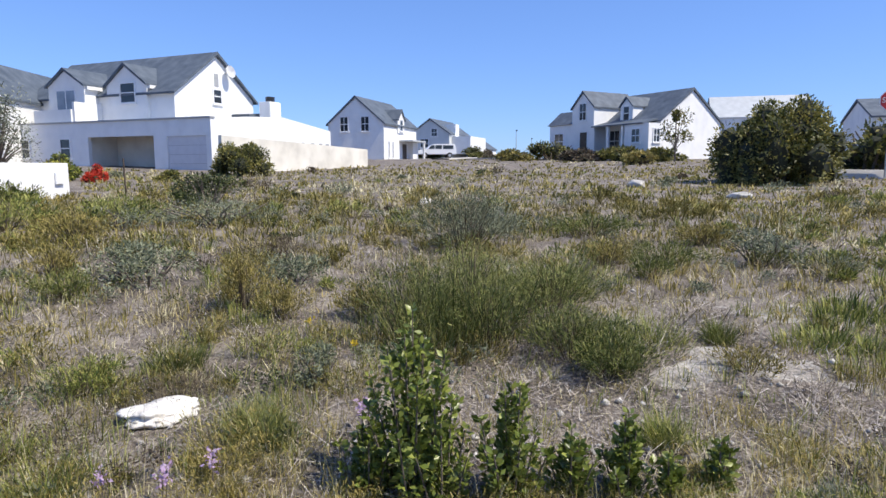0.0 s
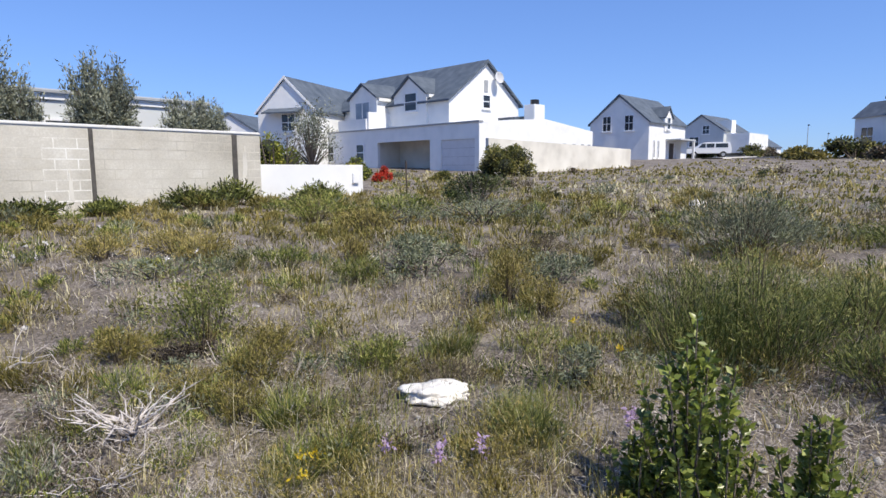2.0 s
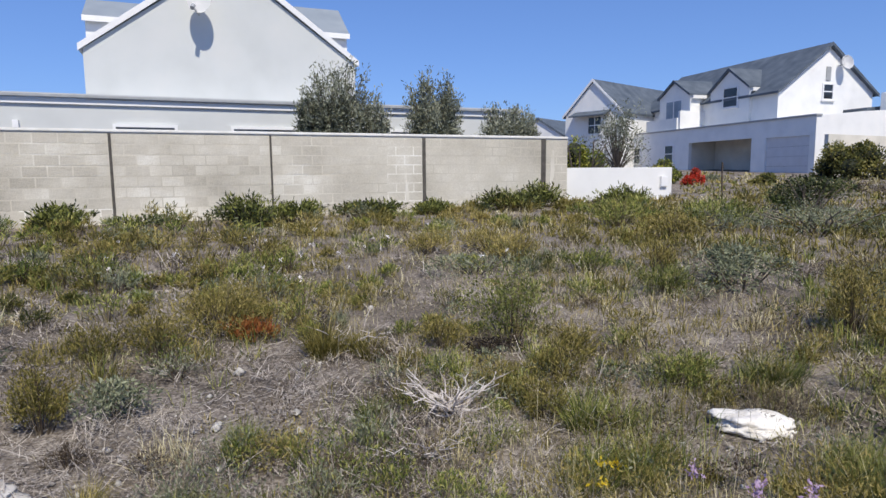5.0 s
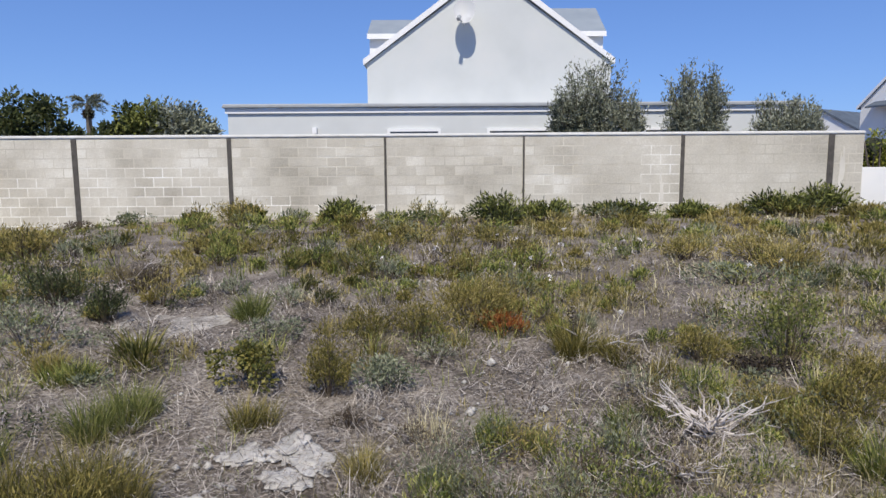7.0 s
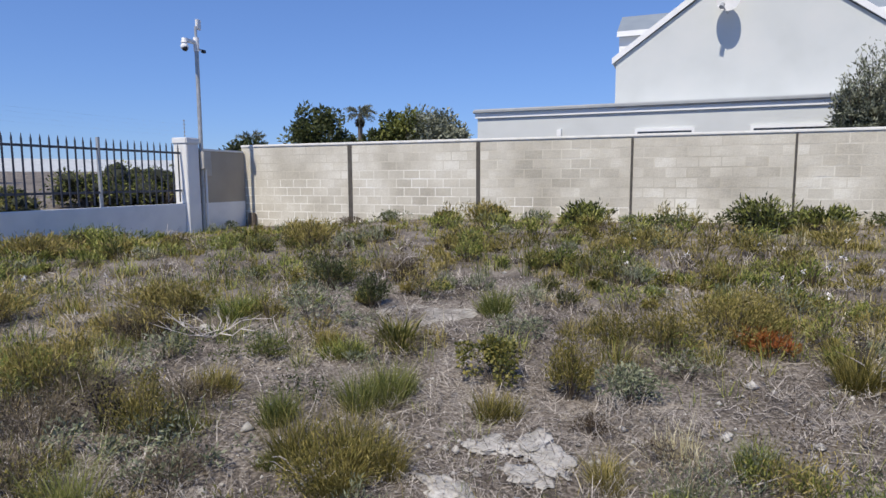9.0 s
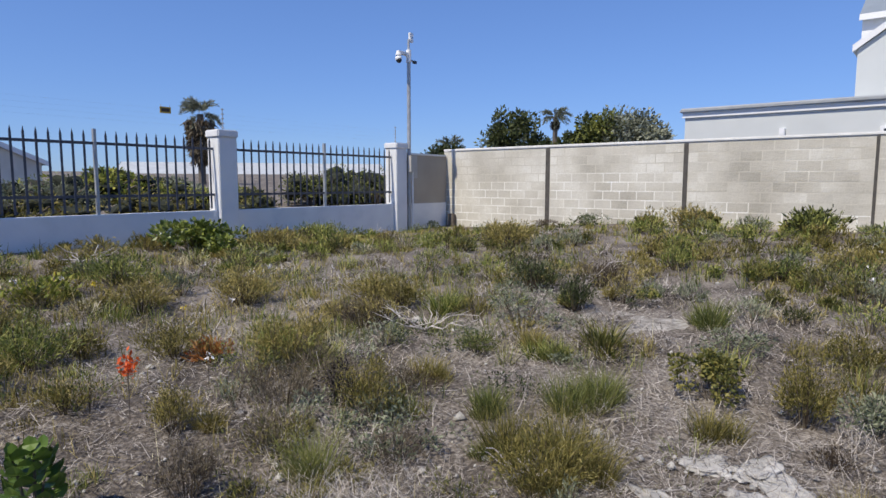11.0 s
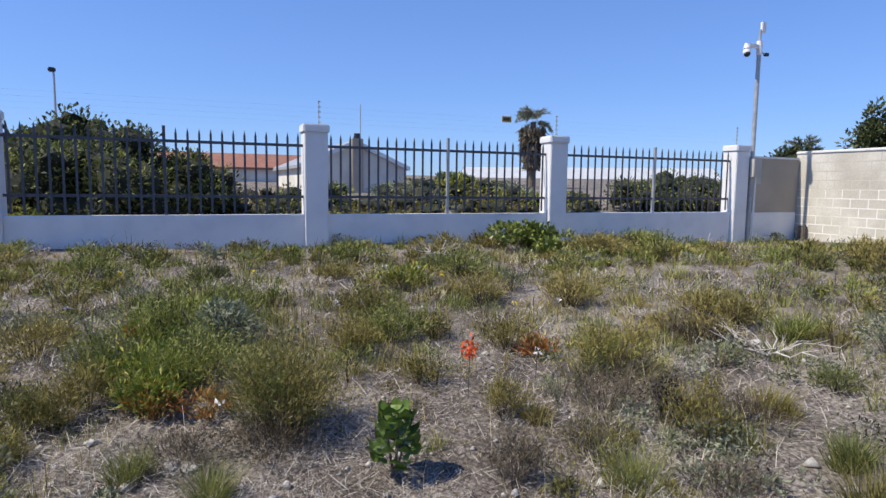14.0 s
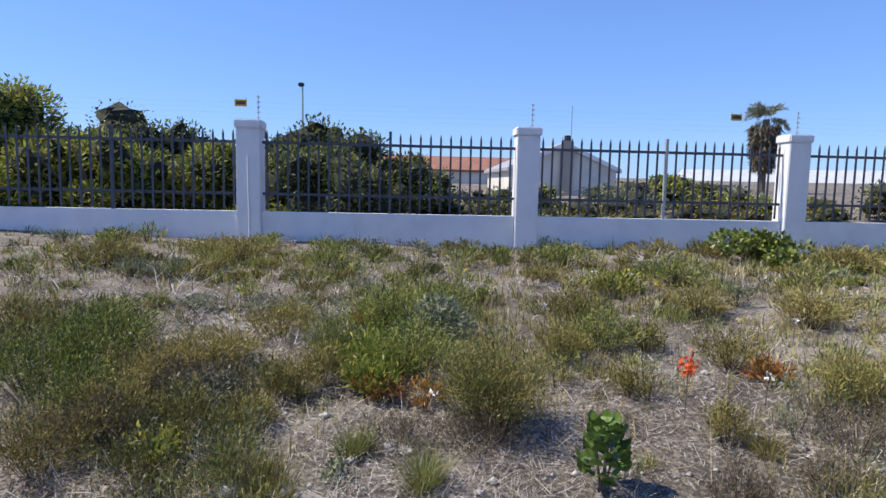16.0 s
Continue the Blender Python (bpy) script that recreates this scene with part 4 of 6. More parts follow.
    stuff("seed_stalks", blades(base, rng.uniform(0, 6.3, n), np.abs(rng.normal(0, 0.4, n)), rng.uniform(0.18, 0.42, n), np.maximum(0.0016, 0.0006 * r), rng.uniform(0, 0.7, n)), "straw", "thin dry seed stalks above the grass", "grass")
    # pebbles
    x, y = scatter(7000, 1.4, 12)
    k = rng.uniform(0, 1, len(x)) < 0.1 + 0.9 * openness(x, y)
    x, y = x[k], y[k]
    n = len(x)
    s = rng.gamma(1.5, 0.0075, n) + 0.004
    c = np.stack([x, y, lie(x, y) + 0.3 * s], 1)
    octa = np.array([[1, 0, 0], [0, 1, 0], [-1, 0, 0], [0, -1, 0], [0, 0, 0.8], [0, 0, -0.6]])
    v = c[:, None] + octa * s[:, None, None] * rng.uniform(0.6, 1.3, (n, 6, 1))
    f = np.array([[0, 1, 4], [1, 2, 4], [2, 3, 4], [3, 0, 4], [1, 0, 5], [2, 1, 5], [3, 2, 5], [0, 3, 5]])
    stuff("pebbles", (v.reshape(-1, 3), (6 * np.arange(n)[:, None, None] + f).reshape(-1, 3)), "rock", "pale limestone pebbles on bare sand", "pebbles")


def dome(n, r, h, lumps, shell=0.55):
    """Points in an uneven heap of lumps."""
    c = np.stack([rng.normal(0, 0.42 * r, lumps), rng.normal(0, 0.42 * r, lumps), rng.uniform(0.3, 0.72, lumps) * h], 1)
    s = rng.uniform(0.3, 0.55, lumps)
    i = rng.integers(0, lumps, n)
    d = rng.normal(size=(n, 3))
    d /= np.linalg.norm(d, axis=1, keepdims=True)
    q = np.cbrt(rng.uniform(shell ** 3, 1, n))
    p = c[i] + d * (q * s[i])[:, None] * [r, r, 0.62 * h]
    p[:, 2] = np.maximum(p[:, 2], 0.02 * h)
    return p, d


def dead_scrub():
    """Grey leafless tangles of fine twigs."""
    x, y = scatter(900, 1.8, 15)
    k = (patchy(x, y, 1.0, 81) > 0.4) & ((x < 1.5) | (rng.uniform(0, 1, len(x)) < 0.35))
    pieces = []
    for a, b in zip(x[k], y[k]):
        r = math.hypot(a + 0.4, b - 0.1)
        w, n = rng.uniform(0.1, 0.3) * (1 + 0.03 * r), int(rng.uniform(60, 130))
        d = w * 0.7 * np.sqrt(rng.uniform(0, 1, n))
        g = rng.uniform(0, 6.283, n)
        q = np.stack([a + d * np.cos(g), b + d * np.sin(g), lie(a, b) + rng.uniform(0, 0.3, n) * w], 1)
        pieces.append(slivers(q, rng.uniform(0, 6.283, n), rng.uniform(0.7, 1.65, n), w * rng.uniform(0.2, 0.65, n), np.maximum(0.002, 0.0008 * r) * rng.uniform(0.5, 1.5, n), rng.uniform(-1, 1, n)))
    stuff("dead_scrub", pieces, "bleached", "grey leafless tangles of fine dead twigs", "scrub")


def small_scrub():
    """Low shrubs of small leaves, many and alike."""
    for mat, n, size, seed, name, label in (("blue", 150, 0.035, 41, "grey_scrub", "low grey-blue leaved scrub"), ("brown_leaf", 110, 0.026, 42, "brown_scrub", "low dry brown scrub"),
                                             ("deep_leaf", 70, 0.034, 43, "green_scrub", "low dark green scrub")):
        x, y = scatter(n * 2, 3.2, 34)
        k = (patchy(x, y, 1.6, seed) > np.where((x > 1) & (mat == "deep_leaf"), 0.7, 0.45)) & (openness(x, y) < 0.6)
        pieces = []
        for a, b in zip(x[k][:n], y[k][:n]):
            r = math.hypot(a + 0.4, b - 0.1)
            w = rng.uniform(0.1, 0.28) * (1 + 0.03 * r)
            p, d = dome(int(rng.uniform(130, 260)), w, w * rng.uniform(0.7, 1.1), 5, 0.3)
            p += [a, b, float(lie(a, b))]
            pieces.append(leaves(p, rng.uniform(0.6, 1.3, len(p)) * max(size, 0.004 * r), 0.32, 0.5, d))
        stuff(name, pieces, mat, label, "scrub")


def twigs(x, y, z, r, h, n, thick=0.006):
    bm = bmesh.new()
    for _ in range(n):
        a = random.uniform(0, 6.283)
        e = Vector((x + r * random.uniform(0.3, 0.9) * math.cos(a), y + r * random.uniform(0.3, 0.9) * math.sin(a), z + h * random.uniform(0.5, 0.85)))
        s = Vector((x + 0.15 * r * math.cos(a), y + 0.15 * r * math.sin(a), z - 0.03))
        m = s.lerp(e, 0.5) + Vector((random.uniform(-0.1, 0.1) * r, random.uniform(-0.1, 0.1) * r, 0.08 * h))
        rod(s, m, thick, thick * 0.75, 4, bm)
        rod(m, e, thick * 0.75, thick * 0.35, 4, bm)
    return bm


def leafy(name, x, y, r, h, n, size, mat, label, lumps=9, aspect=0.5, group="", shell=0.5, bark="bark", category="shrub"):
    z = float(lie(x, y))
    T = empty(name, pose(x, y, z), label, category, group)
    p, d = dome(n, r, h, lumps, shell)
    v, t = leaves(p, rng.uniform(0.6, 1.3, n) * size, aspect, 0.3, d)
    f = tagged(new("foliage", mesh_of("foliage", v, t, M[mat])), kind="stuff")
    f.parent = T
    part("wood", twigs(0, 0, 0, r, h, 14, max(0.005, 0.018 * r)), M[bark], T)
    return T


def reed(name, x, y, r, h, n, mat, label, width=0.004, lean=0.32, category="grass clump", droop=0.35):
    T = empty(name, pose(x, y, 0), label, category)
    crowns = max(1, int(4 + 7 * r)) if r > 0.35 else 3
    ca, cd = rng.uniform(0, 6.283, crowns), r * 0.62 * np.sqrt(rng.uniform(0, 1, crowns))
    cx, cy, ch = cd * np.cos(ca), cd * np.sin(ca), rng.uniform(0.6, 1.1, crowns)
    for kind, m, mm, hh, ll in (("foliage", n, mat, 1.0, 1.0), ("thatch", n // 3, "straw" if mat != "blue" else "brown_leaf", 0.5, 1.8)):
        i = rng.integers(0, crowns, m)
        s = 0.34 * r + 0.02
        d = s * np.sqrt(rng.uniform(0, 1, m))
        a = rng.uniform(0, 6.283, m)
        bx, by = x + cx[i] + d * np.cos(a), y + cy[i] + d * np.sin(a)
        base = np.stack([bx - x, by - y, lie(bx, by) - 0.01], 1)
        tilt = np.clip(np.abs(rng.normal(0, 0.2, m)) + ll * lean * 0.75 * d / s, 0, 1.45)
        v, t = blades(base, a + rng.normal(0, 0.8, m), tilt, hh * h * ch[i] * rng.uniform(0.25, 1.15, m), rng.uniform(0.6, 1.4, m) * width, np.abs(rng.normal(0, droop, m)))
        f = tagged(new(kind, mesh_of(kind, v, t, M[mm])), kind="stuff")
        f.parent = T
    return T


def tree(name, x, y, z, h, w, n, size, mat, label, trunk=0.35, lumps=14, aspect=0.35, thick=0.06, shell=0.35, category="tree", group="", tall=0.55):
    """A tapered trunk, limbs, and a crown of many small leaves in uneven lumps."""
    T = empty(name, pose(x, y, z), label, category, group)
    bm = rod((0, 0, -0.3), (0.03 * w, 0, trunk * h), thick, thick * 0.7, 8)
    up = rng.uniform(0.12, 0.85, lumps)
    ra, rr = rng.uniform(0, 6.283, lumps), 0.44 * w * np.sqrt(rng.uniform(0.05, 1, lumps)) * (1.1 - 0.6 * up)
    c = np.stack([rr * np.cos(ra), rr * np.sin(ra), h * (trunk + (1 - trunk) * up)], 1)
    s = rng.uniform(0.09, 0.24, lumps) * w
    for q in c:
        m = Vector(q) * 0.6 + Vector((0, 0, 0.35 * trunk * h))
        rod((0.03 * w, 0, trunk * h * random.uniform(0.6, 1.0)), m, thick * 0.5, thick * 0.3, 5, bm)
        rod(m, Vector(q), thick * 0.3, thick * 0.12, 5, bm)
    part("trunk", bm, M["bark"], T)
    i = rng.integers(0, lumps, n)
    d = rng.normal(size=(n, 3))
    d /= np.linalg.norm(d, axis=1, keepdims=True)
    p = c[i] + d * (np.cbrt(rng.uniform(shell ** 3, 1, n)) * s[i])[:, None] * [1, 1, 0.6 + tall]
    v, t = leaves(p, rng.uniform(0.6, 1.3, n) * size, aspect, 0.3, d)
    f = new("crown", mesh_of("crown", v, t, M[mat]))
    f.parent = T
    return T


def palm(x, y, z, h, w, label, skirt=0.35):
    T = empty("palm_tree", pose(x, y, z), label, "palm", "palms")
    part("trunk", rod((0, 0, -0.3), (0.05, 0, h - 0.4 * w), 0.11 * w, 0.09 * w, 10), M["bark"], T)
    for name, n, lo, hi, mat, zz in (("crown", 30, -0.5, 1.35, "olive_leaf", 0.0), ("skirt", 46, -1.5, -0.8, "brown_leaf", -0.1 * w)):
        pieces = []
        for _ in range(n):
            a, e = rng.uniform(0, 6.283), rng.uniform(lo, hi)
            ln = w * rng.uniform(0.42, 0.6) * (1 if lo > -1 else skirt / 0.35)
            s = np.linspace(0.3, 1, 22)
            ee = e - 0.5 * s ** 2
            o = np.array([math.cos(a), math.sin(a), 0])
            c = np.outer(s * ln * np.cos(ee), o) + np.outer(s * ln * np.sin(ee), [0, 0, 1]) + [0.05, 0, h - 0.4 * w + zz]
            pieces.append(leaves(np.repeat(c, 3, 0), np.full(66, 0.15 * w) * rng.uniform(0.6, 1.1, 66), 0.14, -0.1, np.tile(o * 1.6 + [0, 0, 1.2 * math.sin(e)], (66, 1))))
        if name == "skirt" and skirt > 0.5:
            m = 1500
            a, q = rng.uniform(0, 6.283, m), rng.uniform(0, 1, m)
            o = np.stack([np.cos(a), np.sin(a), 0 * a], 1)
            pieces.append(leaves(o * (w * (0.16 + 0.16 * (1 - q)))[:, None] + np.outer(h - 0.5 * w - 2.2 * q, [0, 0, 1]), rng.uniform(0.3, 0.6, m), 0.16, -2.5, 0.6 * o))
        v, t = join(pieces)
        f = new(name, mesh_of(name, v, t, M[mat]))
        f.parent = T
    return T


def brush(x, y, r, h, stems, per, size, aspect):
    """A twiggy shrublet: bare brown stems fanning out from one foot, needle leaves on their upper half."""
    u = np.sqrt(rng.uniform(0, 1, stems))
    a = rng.uniform(0, 6.283, stems)
    lump = 0.82 + 0.25 * np.sin(3 * a + rng.uniform(0, 6.3)) * u + rng.uniform(-0.12, 0.18, stems)
    px, py = x + 0.3 * r * u * np.cos(a), y + 0.3 * r * u * np.sin(a)
    foot = np.stack([px, py, lie(px, py) - 0.01], 1)
    top = foot + np.stack([0.75 * r * u * np.cos(a) * lump, 0.75 * r * u * np.sin(a) * lump, h * lump * np.sqrt(1.05 - 0.8 * u ** 2)], 1)
    d = top - foot
    side = np.stack([-np.sin(a), np.cos(a), 0 * a], 1)
    w = side * max(0.0028, 0.0009 * math.hypot(x, y)) * rng.uniform(0.5, 1.1, (stems, 1))
    sv = np.stack([foot - w, foot + w, top + 0.3 * w, top - 0.3 * w], 1).reshape(-1, 3)
    k = 4 * np.arange(stems)[:, None]
    wood = (sv, np.concatenate([k + [0, 1, 2], k + [0, 2, 3]], 1).reshape(-1, 3))
    i = np.repeat(np.arange(stems), per)
    s = rng.uniform(0.36, 1.0, len(i)) ** 0.8
    p = foot[i] + d[i] * s[:, None] + rng.normal(size=(len(i), 3)) * [0.1 * r, 0.1 * r, 0.05 * h]
    p[:, 2] = np.maximum(p[:, 2], foot[i][:, 2] + 0.02)
    n = d[i] / np.linalg.norm(d[i], axis=1, keepdims=True)
    return wood, leaves(p, rng.uniform(0.6, 1.4, len(i)) * size, aspect, 0.4, 1.3 * n)


def brush_field():
    """Twiggy shrublets over the plot, dense along the wall and the fence."""
    x, y = scatter(3600, 2.6, 17)
    near = (x < 0.9) & (y < 6)
    edge = ((y > 9.5) & (x > -5)) | ((x < -7.5) & (y < 8))
    want = np.where(near, 0.17, np.where(x > 1, 0.24, 0.46)) + 0.45 * edge + 0.5 * (patchy(x, y, 1.5, 91) - 0.5)
    k = (rng.uniform(0, 1, len(x)) < want) & (openness(x, y) < 0.4) & ((x > -5) | (y < 10))
    x, y = x[k], y[k]
    kind = patchy(x, y, 1.9, 92) + rng.uniform(-0.3, 0.3, len(x)) - 0.2 * (x > 1)
    wood = ([], [])
    for lo, hi, mat, label in ((-9, 0.4, "olive", "low olive twiggy shrublets with needle leaves"), (0.4, 0.66, "green", "low green twiggy shrublets with needle leaves"),
                               (0.66, 0.8, "blue", "low grey-green twiggy shrublets"), (0.8, 9, "dark_leaf", "low dark green twiggy shrublets")):
        green = []
        for i in np.flatnonzero((kind >= lo) & (kind < hi)):
            q = math.hypot(x[i] + 0.4, y[i] - 0.1)
            r = rng.uniform(0.07, 0.24) * (1 + 0.05 * q)
            w, g = brush(x[i], y[i], r, r * rng.uniform(0.8, 1.25) * (0.9 if x[i] > 1 else 0.75 if x[i] < -7 else 1), 22, 13 if q < 8 else 8, max(0.03, 0.0075 * q), 0.18)
            wood[int(x[i] > 1)].append(w)
            green.append(g)
        stuff("shrublets", green, mat, label, "scrub")
    stuff("shrublet_stems", wood[0], "brown_leaf", "bare brown stems under the shrublets", "scrub")
    stuff("shrublet_stems", wood[1], "straw", "dry straw-coloured stems under the shrublets", "scrub")


def bush(name, x, y, r, h, stems, per, size, mat, label, aspect=0.18, category="shrub"):
    T = empty(name, pose(x, y, 0), label, category)
    w, g = brush(x, y, r, h, stems, per, size, aspect)
    for kind, (v, t), m in (("foliage", g, mat), ("wood", w, "brown_leaf")):
        f = tagged(new(kind, mesh_of(kind, v - [x, y, 0], t, M[m])), kind="stuff")
        f.parent = T
    return T


ground_cover()
brush_field()
small_scrub()
dead_scrub()

# ---- plants: single ones on the plot ----
def shrub(name, x, y, r, h, mat, label, cover=1.2, wide=0.2, category="shrub"):
    """A twiggy shrub whose needle leaves grow coarser the farther off it stands."""
    d = math.hypot(x + 0.4, y - 0.1)
    size = max(0.027, 0.0064 * d)
    n = min(6800, max(420, cover * 2 * r * h / (0.5 * wide * size * size)))
    stems = int(np.clip(36 * math.sqrt(r / 0.1), 36, 100))
    return bush(name, x, y, r, h, stems, max(6, int(n / stems)), size, mat, label, wide, category)


def tuft(x, y, r, h, mat, label):
    d = math.hypot(x + 0.4, y - 0.1)
    return reed("grass_clump", x, y, r, h, int(min(900, 260 + 2600 * r)), mat, label, max(0.0028, 0.001 * d), 0.65)


reed("reed_clump", 4.75, 1.4, 0.9, 0.86, 1300, "reed_green", "large green reed clump with arching fine stems", 0.0055, 0.45)
reed("reed_clump", 5.4, 0.8, 0.8, 0.6, 1000, "reed_green", "green reed clump beside bare sand", 0.005, 0.8)
bush("grey_bush", 8.2, 2.2, 0.95, 0.85, 190, 22, 0.07, "blue", "grey-green bushy reed clump behind the large one", 0.15)
for x, y, r, h in ((4.55, 1.75, 0.7, 0.68), (5.15, 1.35, 0.75, 0.74), (4.6, 1.05, 0.6, 0.56), (5.4, 0.65, 0.6, 0.46), (4.45, 0.4, 0.5, 0.4), (4.2, 0.1, 0.35, 0.3)):
    bush("reed_bush", x, y, 0.9 * r, 0.95 * h, 130, 19, 0.05, "reed_green", "bushy green reed-like shrub with fine upright stems", 0.1)
# olive shrubs: towards the fence, towards the wall, towards the houses
OLIVE_WEST = ((-4.83, -0.59, 0.21, 0.34), (-8.59, -2.11, 0.46, 0.35), (-5.27, -1.33, 0.28, 0.29), (-4.75, -1.61, 0.43, 0.35), (-8.18, -3.6, 0.54, 0.36), (-4.51, 3.34, 0.24, 0.3), (-9.12, 6.33, 0.59, 0.4), (-4.27, 2.85, 0.27, 0.38),
              (-6.0, 3.72, 0.37, 0.42), (-6.51, 2.89, 0.37, 0.35), (-5.48, 1.97, 0.2, 0.26), (-5.23, 1.16, 0.27, 0.38), (-4.14, 0.5, 0.42, 0.6), (-3.88, 1.83, 0.16, 0.3), (-3.17, 2.73, 0.21, 0.42))
OLIVE_NORTH = ((0.02, 5.68, 0.54, 0.45), (-0.45, 5.27, 0.29, 0.34), (-1.28, 8.71, 0.35, 0.32), (-0.9, 5.26, 0.26, 0.3), (-1.03, 4.2, 0.2, 0.46), (-4.14, 12.46, 0.41, 0.48), (-2.0, 2.78, 0.3, 0.3), (-6.12, 9.13, 0.49, 0.4),
               (-5.87, 8.48, 0.46, 0.47), (-6.81, 9.6, 0.42, 0.38), (-4.69, 4.64, 0.26, 0.36))
OLIVE_EAST = ((4.31, -0.81, 0.26, 0.18), (9.03, -1.04, 0.51, 0.35), (7.29, 0.24, 0.42, 0.43), (4.7, 2.22, 0.25, 0.36), (4.38, 2.84, 0.25, 0.36), (4.5, 3.29, 0.27, 0.6), (6.67, 7.48, 0.56, 0.43), (4.85, 5.81, 0.35, 0.36), (2.38, 4.02, 0.27, 0.28),
              (2.11, 3.72, 0.25, 0.3), (1.77, 3.36, 0.18, 0.3), (3.61, 7.04, 0.43, 0.37), (3.64, 7.77, 0.47, 0.34), (1.68, 3.78, 0.24, 0.24), (2.81, 7.92, 0.38, 0.31), (1.62, 4.61, 0.27, 0.28))
for x, y, r, h in OLIVE_WEST + OLIVE_NORTH + OLIVE_EAST:
    shrub("brush_shrub", x, y, r, h, "olive", "bushy olive shrub over bare brown stems")
for x, y, r, h in ((-6.01, -0.15, 0.36, 0.5), (-8.42, -1.0, 0.44, 0.3), (-4.83, -2.12, 0.36, 0.51), (7.7, 7.7, 0.6, 0.52), (2.76, 3.3, 0.25, 0.25), (7.13, 9.34, 0.65, 0.56), (4.2, 6.19, 0.41, 0.28), (-1.86, 8.06, 0.3, 0.27), (-3.48, 9.27, 0.26, 0.32), (-3.13, 8.28, 0.24, 0.32),
                   (-9.12, 7.69, 0.53, 0.43), (-10.06, 8.01, 0.46, 0.35), (-7.72, 3.21, 0.43, 0.37), (-5.46, 1.58, 0.34, 0.35), (-9.01, 2.19, 0.48, 0.37), (-5.08, 0.07, 0.43, 0.46)):
    shrub("brush_shrub", x, y, r, h, "green", "bushy green shrub over bare brown stems")
for x, y, r, h in ((-4.2, 0.5, 0.34, 0.62), (6.85, -0.27, 0.33, 0.27), (4.2, 4.97, 0.3, 0.31), (-3.33, 4.08, 0.19, 0.19), (9.5, 0.5, 0.8, 0.35), (7.6, -0.4, 0.6, 0.3)):
    shrub("brush_shrub", x, y, r, h, "lime", "bushy yellow-green shrub over bare stems")
for x, y, r, h in ((-3.94, 6.02, 0.38, 0.39), (-3.16, 5.43, 0.23, 0.35)):
    shrub("dark_shrub", x, y, r, h, "deep_leaf", "low dark green shrub among dead twigs")
for x, y, r, h, m in ((-5.33, -2.28, 0.45, 0.45, "green"), (-4.06, -1.29, 0.27, 0.33, "dark_leaf"), (-4.18, -0.94, 0.22, 0.22, "olive"), (-5.04, -1.46, 0.36, 0.34, "olive"), (-4.22, -1.88, 0.30, 0.40, "green"), (-4.64, -0.74, 0.20, 0.26, "olive"), (-3.92, -1.02, 0.21, 0.23, "dark_leaf"), (-4.58, -1.77, 0.34, 0.34, "olive"), (-5.40, -0.58, 0.28, 0.32, "lime"), (-4.56, 1.50, 0.18, 0.22, "olive"), (-5.02, 2.45, 0.29, 0.29, "olive"), (-4.26, 2.91, 0.27, 0.31, "green")):
    shrub("brush_shrub", x, y, r, h, m, "dense low shrub among the others before the fence")
for x, y, r, h, m in ((-4.54, -2.37, 0.48, 0.48, "green"), (-4.14, -1.70, 0.34, 0.34, "olive"), (-3.72, -1.90, 0.36, 0.32, "olive"), (-4.45, -1.39, 0.32, 0.32, "brown_leaf"), (-5.31, -2.93, 0.42, 0.42, "olive"), (-4.65, -0.91, 0.28, 0.28, "dark_leaf"), (-5.75, -2.52, 0.43, 0.32, "olive"), (-3.61, -0.85, 0.22, 0.22, "lime"), (-3.61, -1.32, 0.23, 0.20, "dark_leaf"), (-5.84, -1.07, 0.36, 0.36, "olive"), (-4.46, 3.07, 0.28, 0.28, "olive"), (-5.10, 4.69, 0.42, 0.30, "olive"), (-6.64, 0.32, 0.40, 0.31, "green"), (-6.24, 1.58, 0.39, 0.30, "olive")):
    shrub("brush_shrub", x, y, r, h, m, "low twiggy shrub in the scrub before the fence")
leafy("dark_shrub", -1.57, 4.27, 0.22, 0.36, 1500, 0.034, "dark_leaf", "upright dark green shrub with small round leaves", 10, 0.6)
for x, y, r, h in ((-4.57, -1.14, 0.2, 0.21), (-3.92, -1.63, 0.33, 0.34), (2.92, 2.69, 0.28, 0.16), (1.95, 4.42, 0.27, 0.17), (-0.83, 3.71, 0.12, 0.14), (-4.59, 4.02, 0.32, 0.27), (-3.24, 1.55, 0.2, 0.32), (-3.4, 6.62, 0.33, 0.37), (-3.95, 0.42, 0.34, 0.26), (6.6, 4.2, 0.45, 0.3), (-3.75, 2.50, 0.34, 0.28), (-3.29, 3.16, 0.32, 0.18), (-2.73, 2.46, 0.29, 0.16), (-4.07, 2.95, 0.26, 0.26), (-3.37, 2.14, 0.21, 0.21), (-3.94, -0.04, 0.30, 0.20), (-3.65, 2.90, 0.20, 0.24), (0.47, 3.19, 0.19, 0.13)):
    shrub("brown_shrub", x, y, r, h, "brown_leaf", "dry brown twiggy shrub", 0.7, 0.13)
leafy("brown_shrub", -3.43, 2.7, 0.12, 0.34, 700, 0.022, "black_twig", "charred-looking dark upright dead shrub", 8)
leafy("brown_shrub", 0.78, 5.0, 0.1, 0.38, 260, 0.02, "black_twig", "dark upright dead twiggy plant", 6)
leafy("brown_shrub", 1.95, 4.38, 0.26, 0.13, 700, 0.028, "black_twig", "flat dark dead mat under the yellow-green shrub", 8)
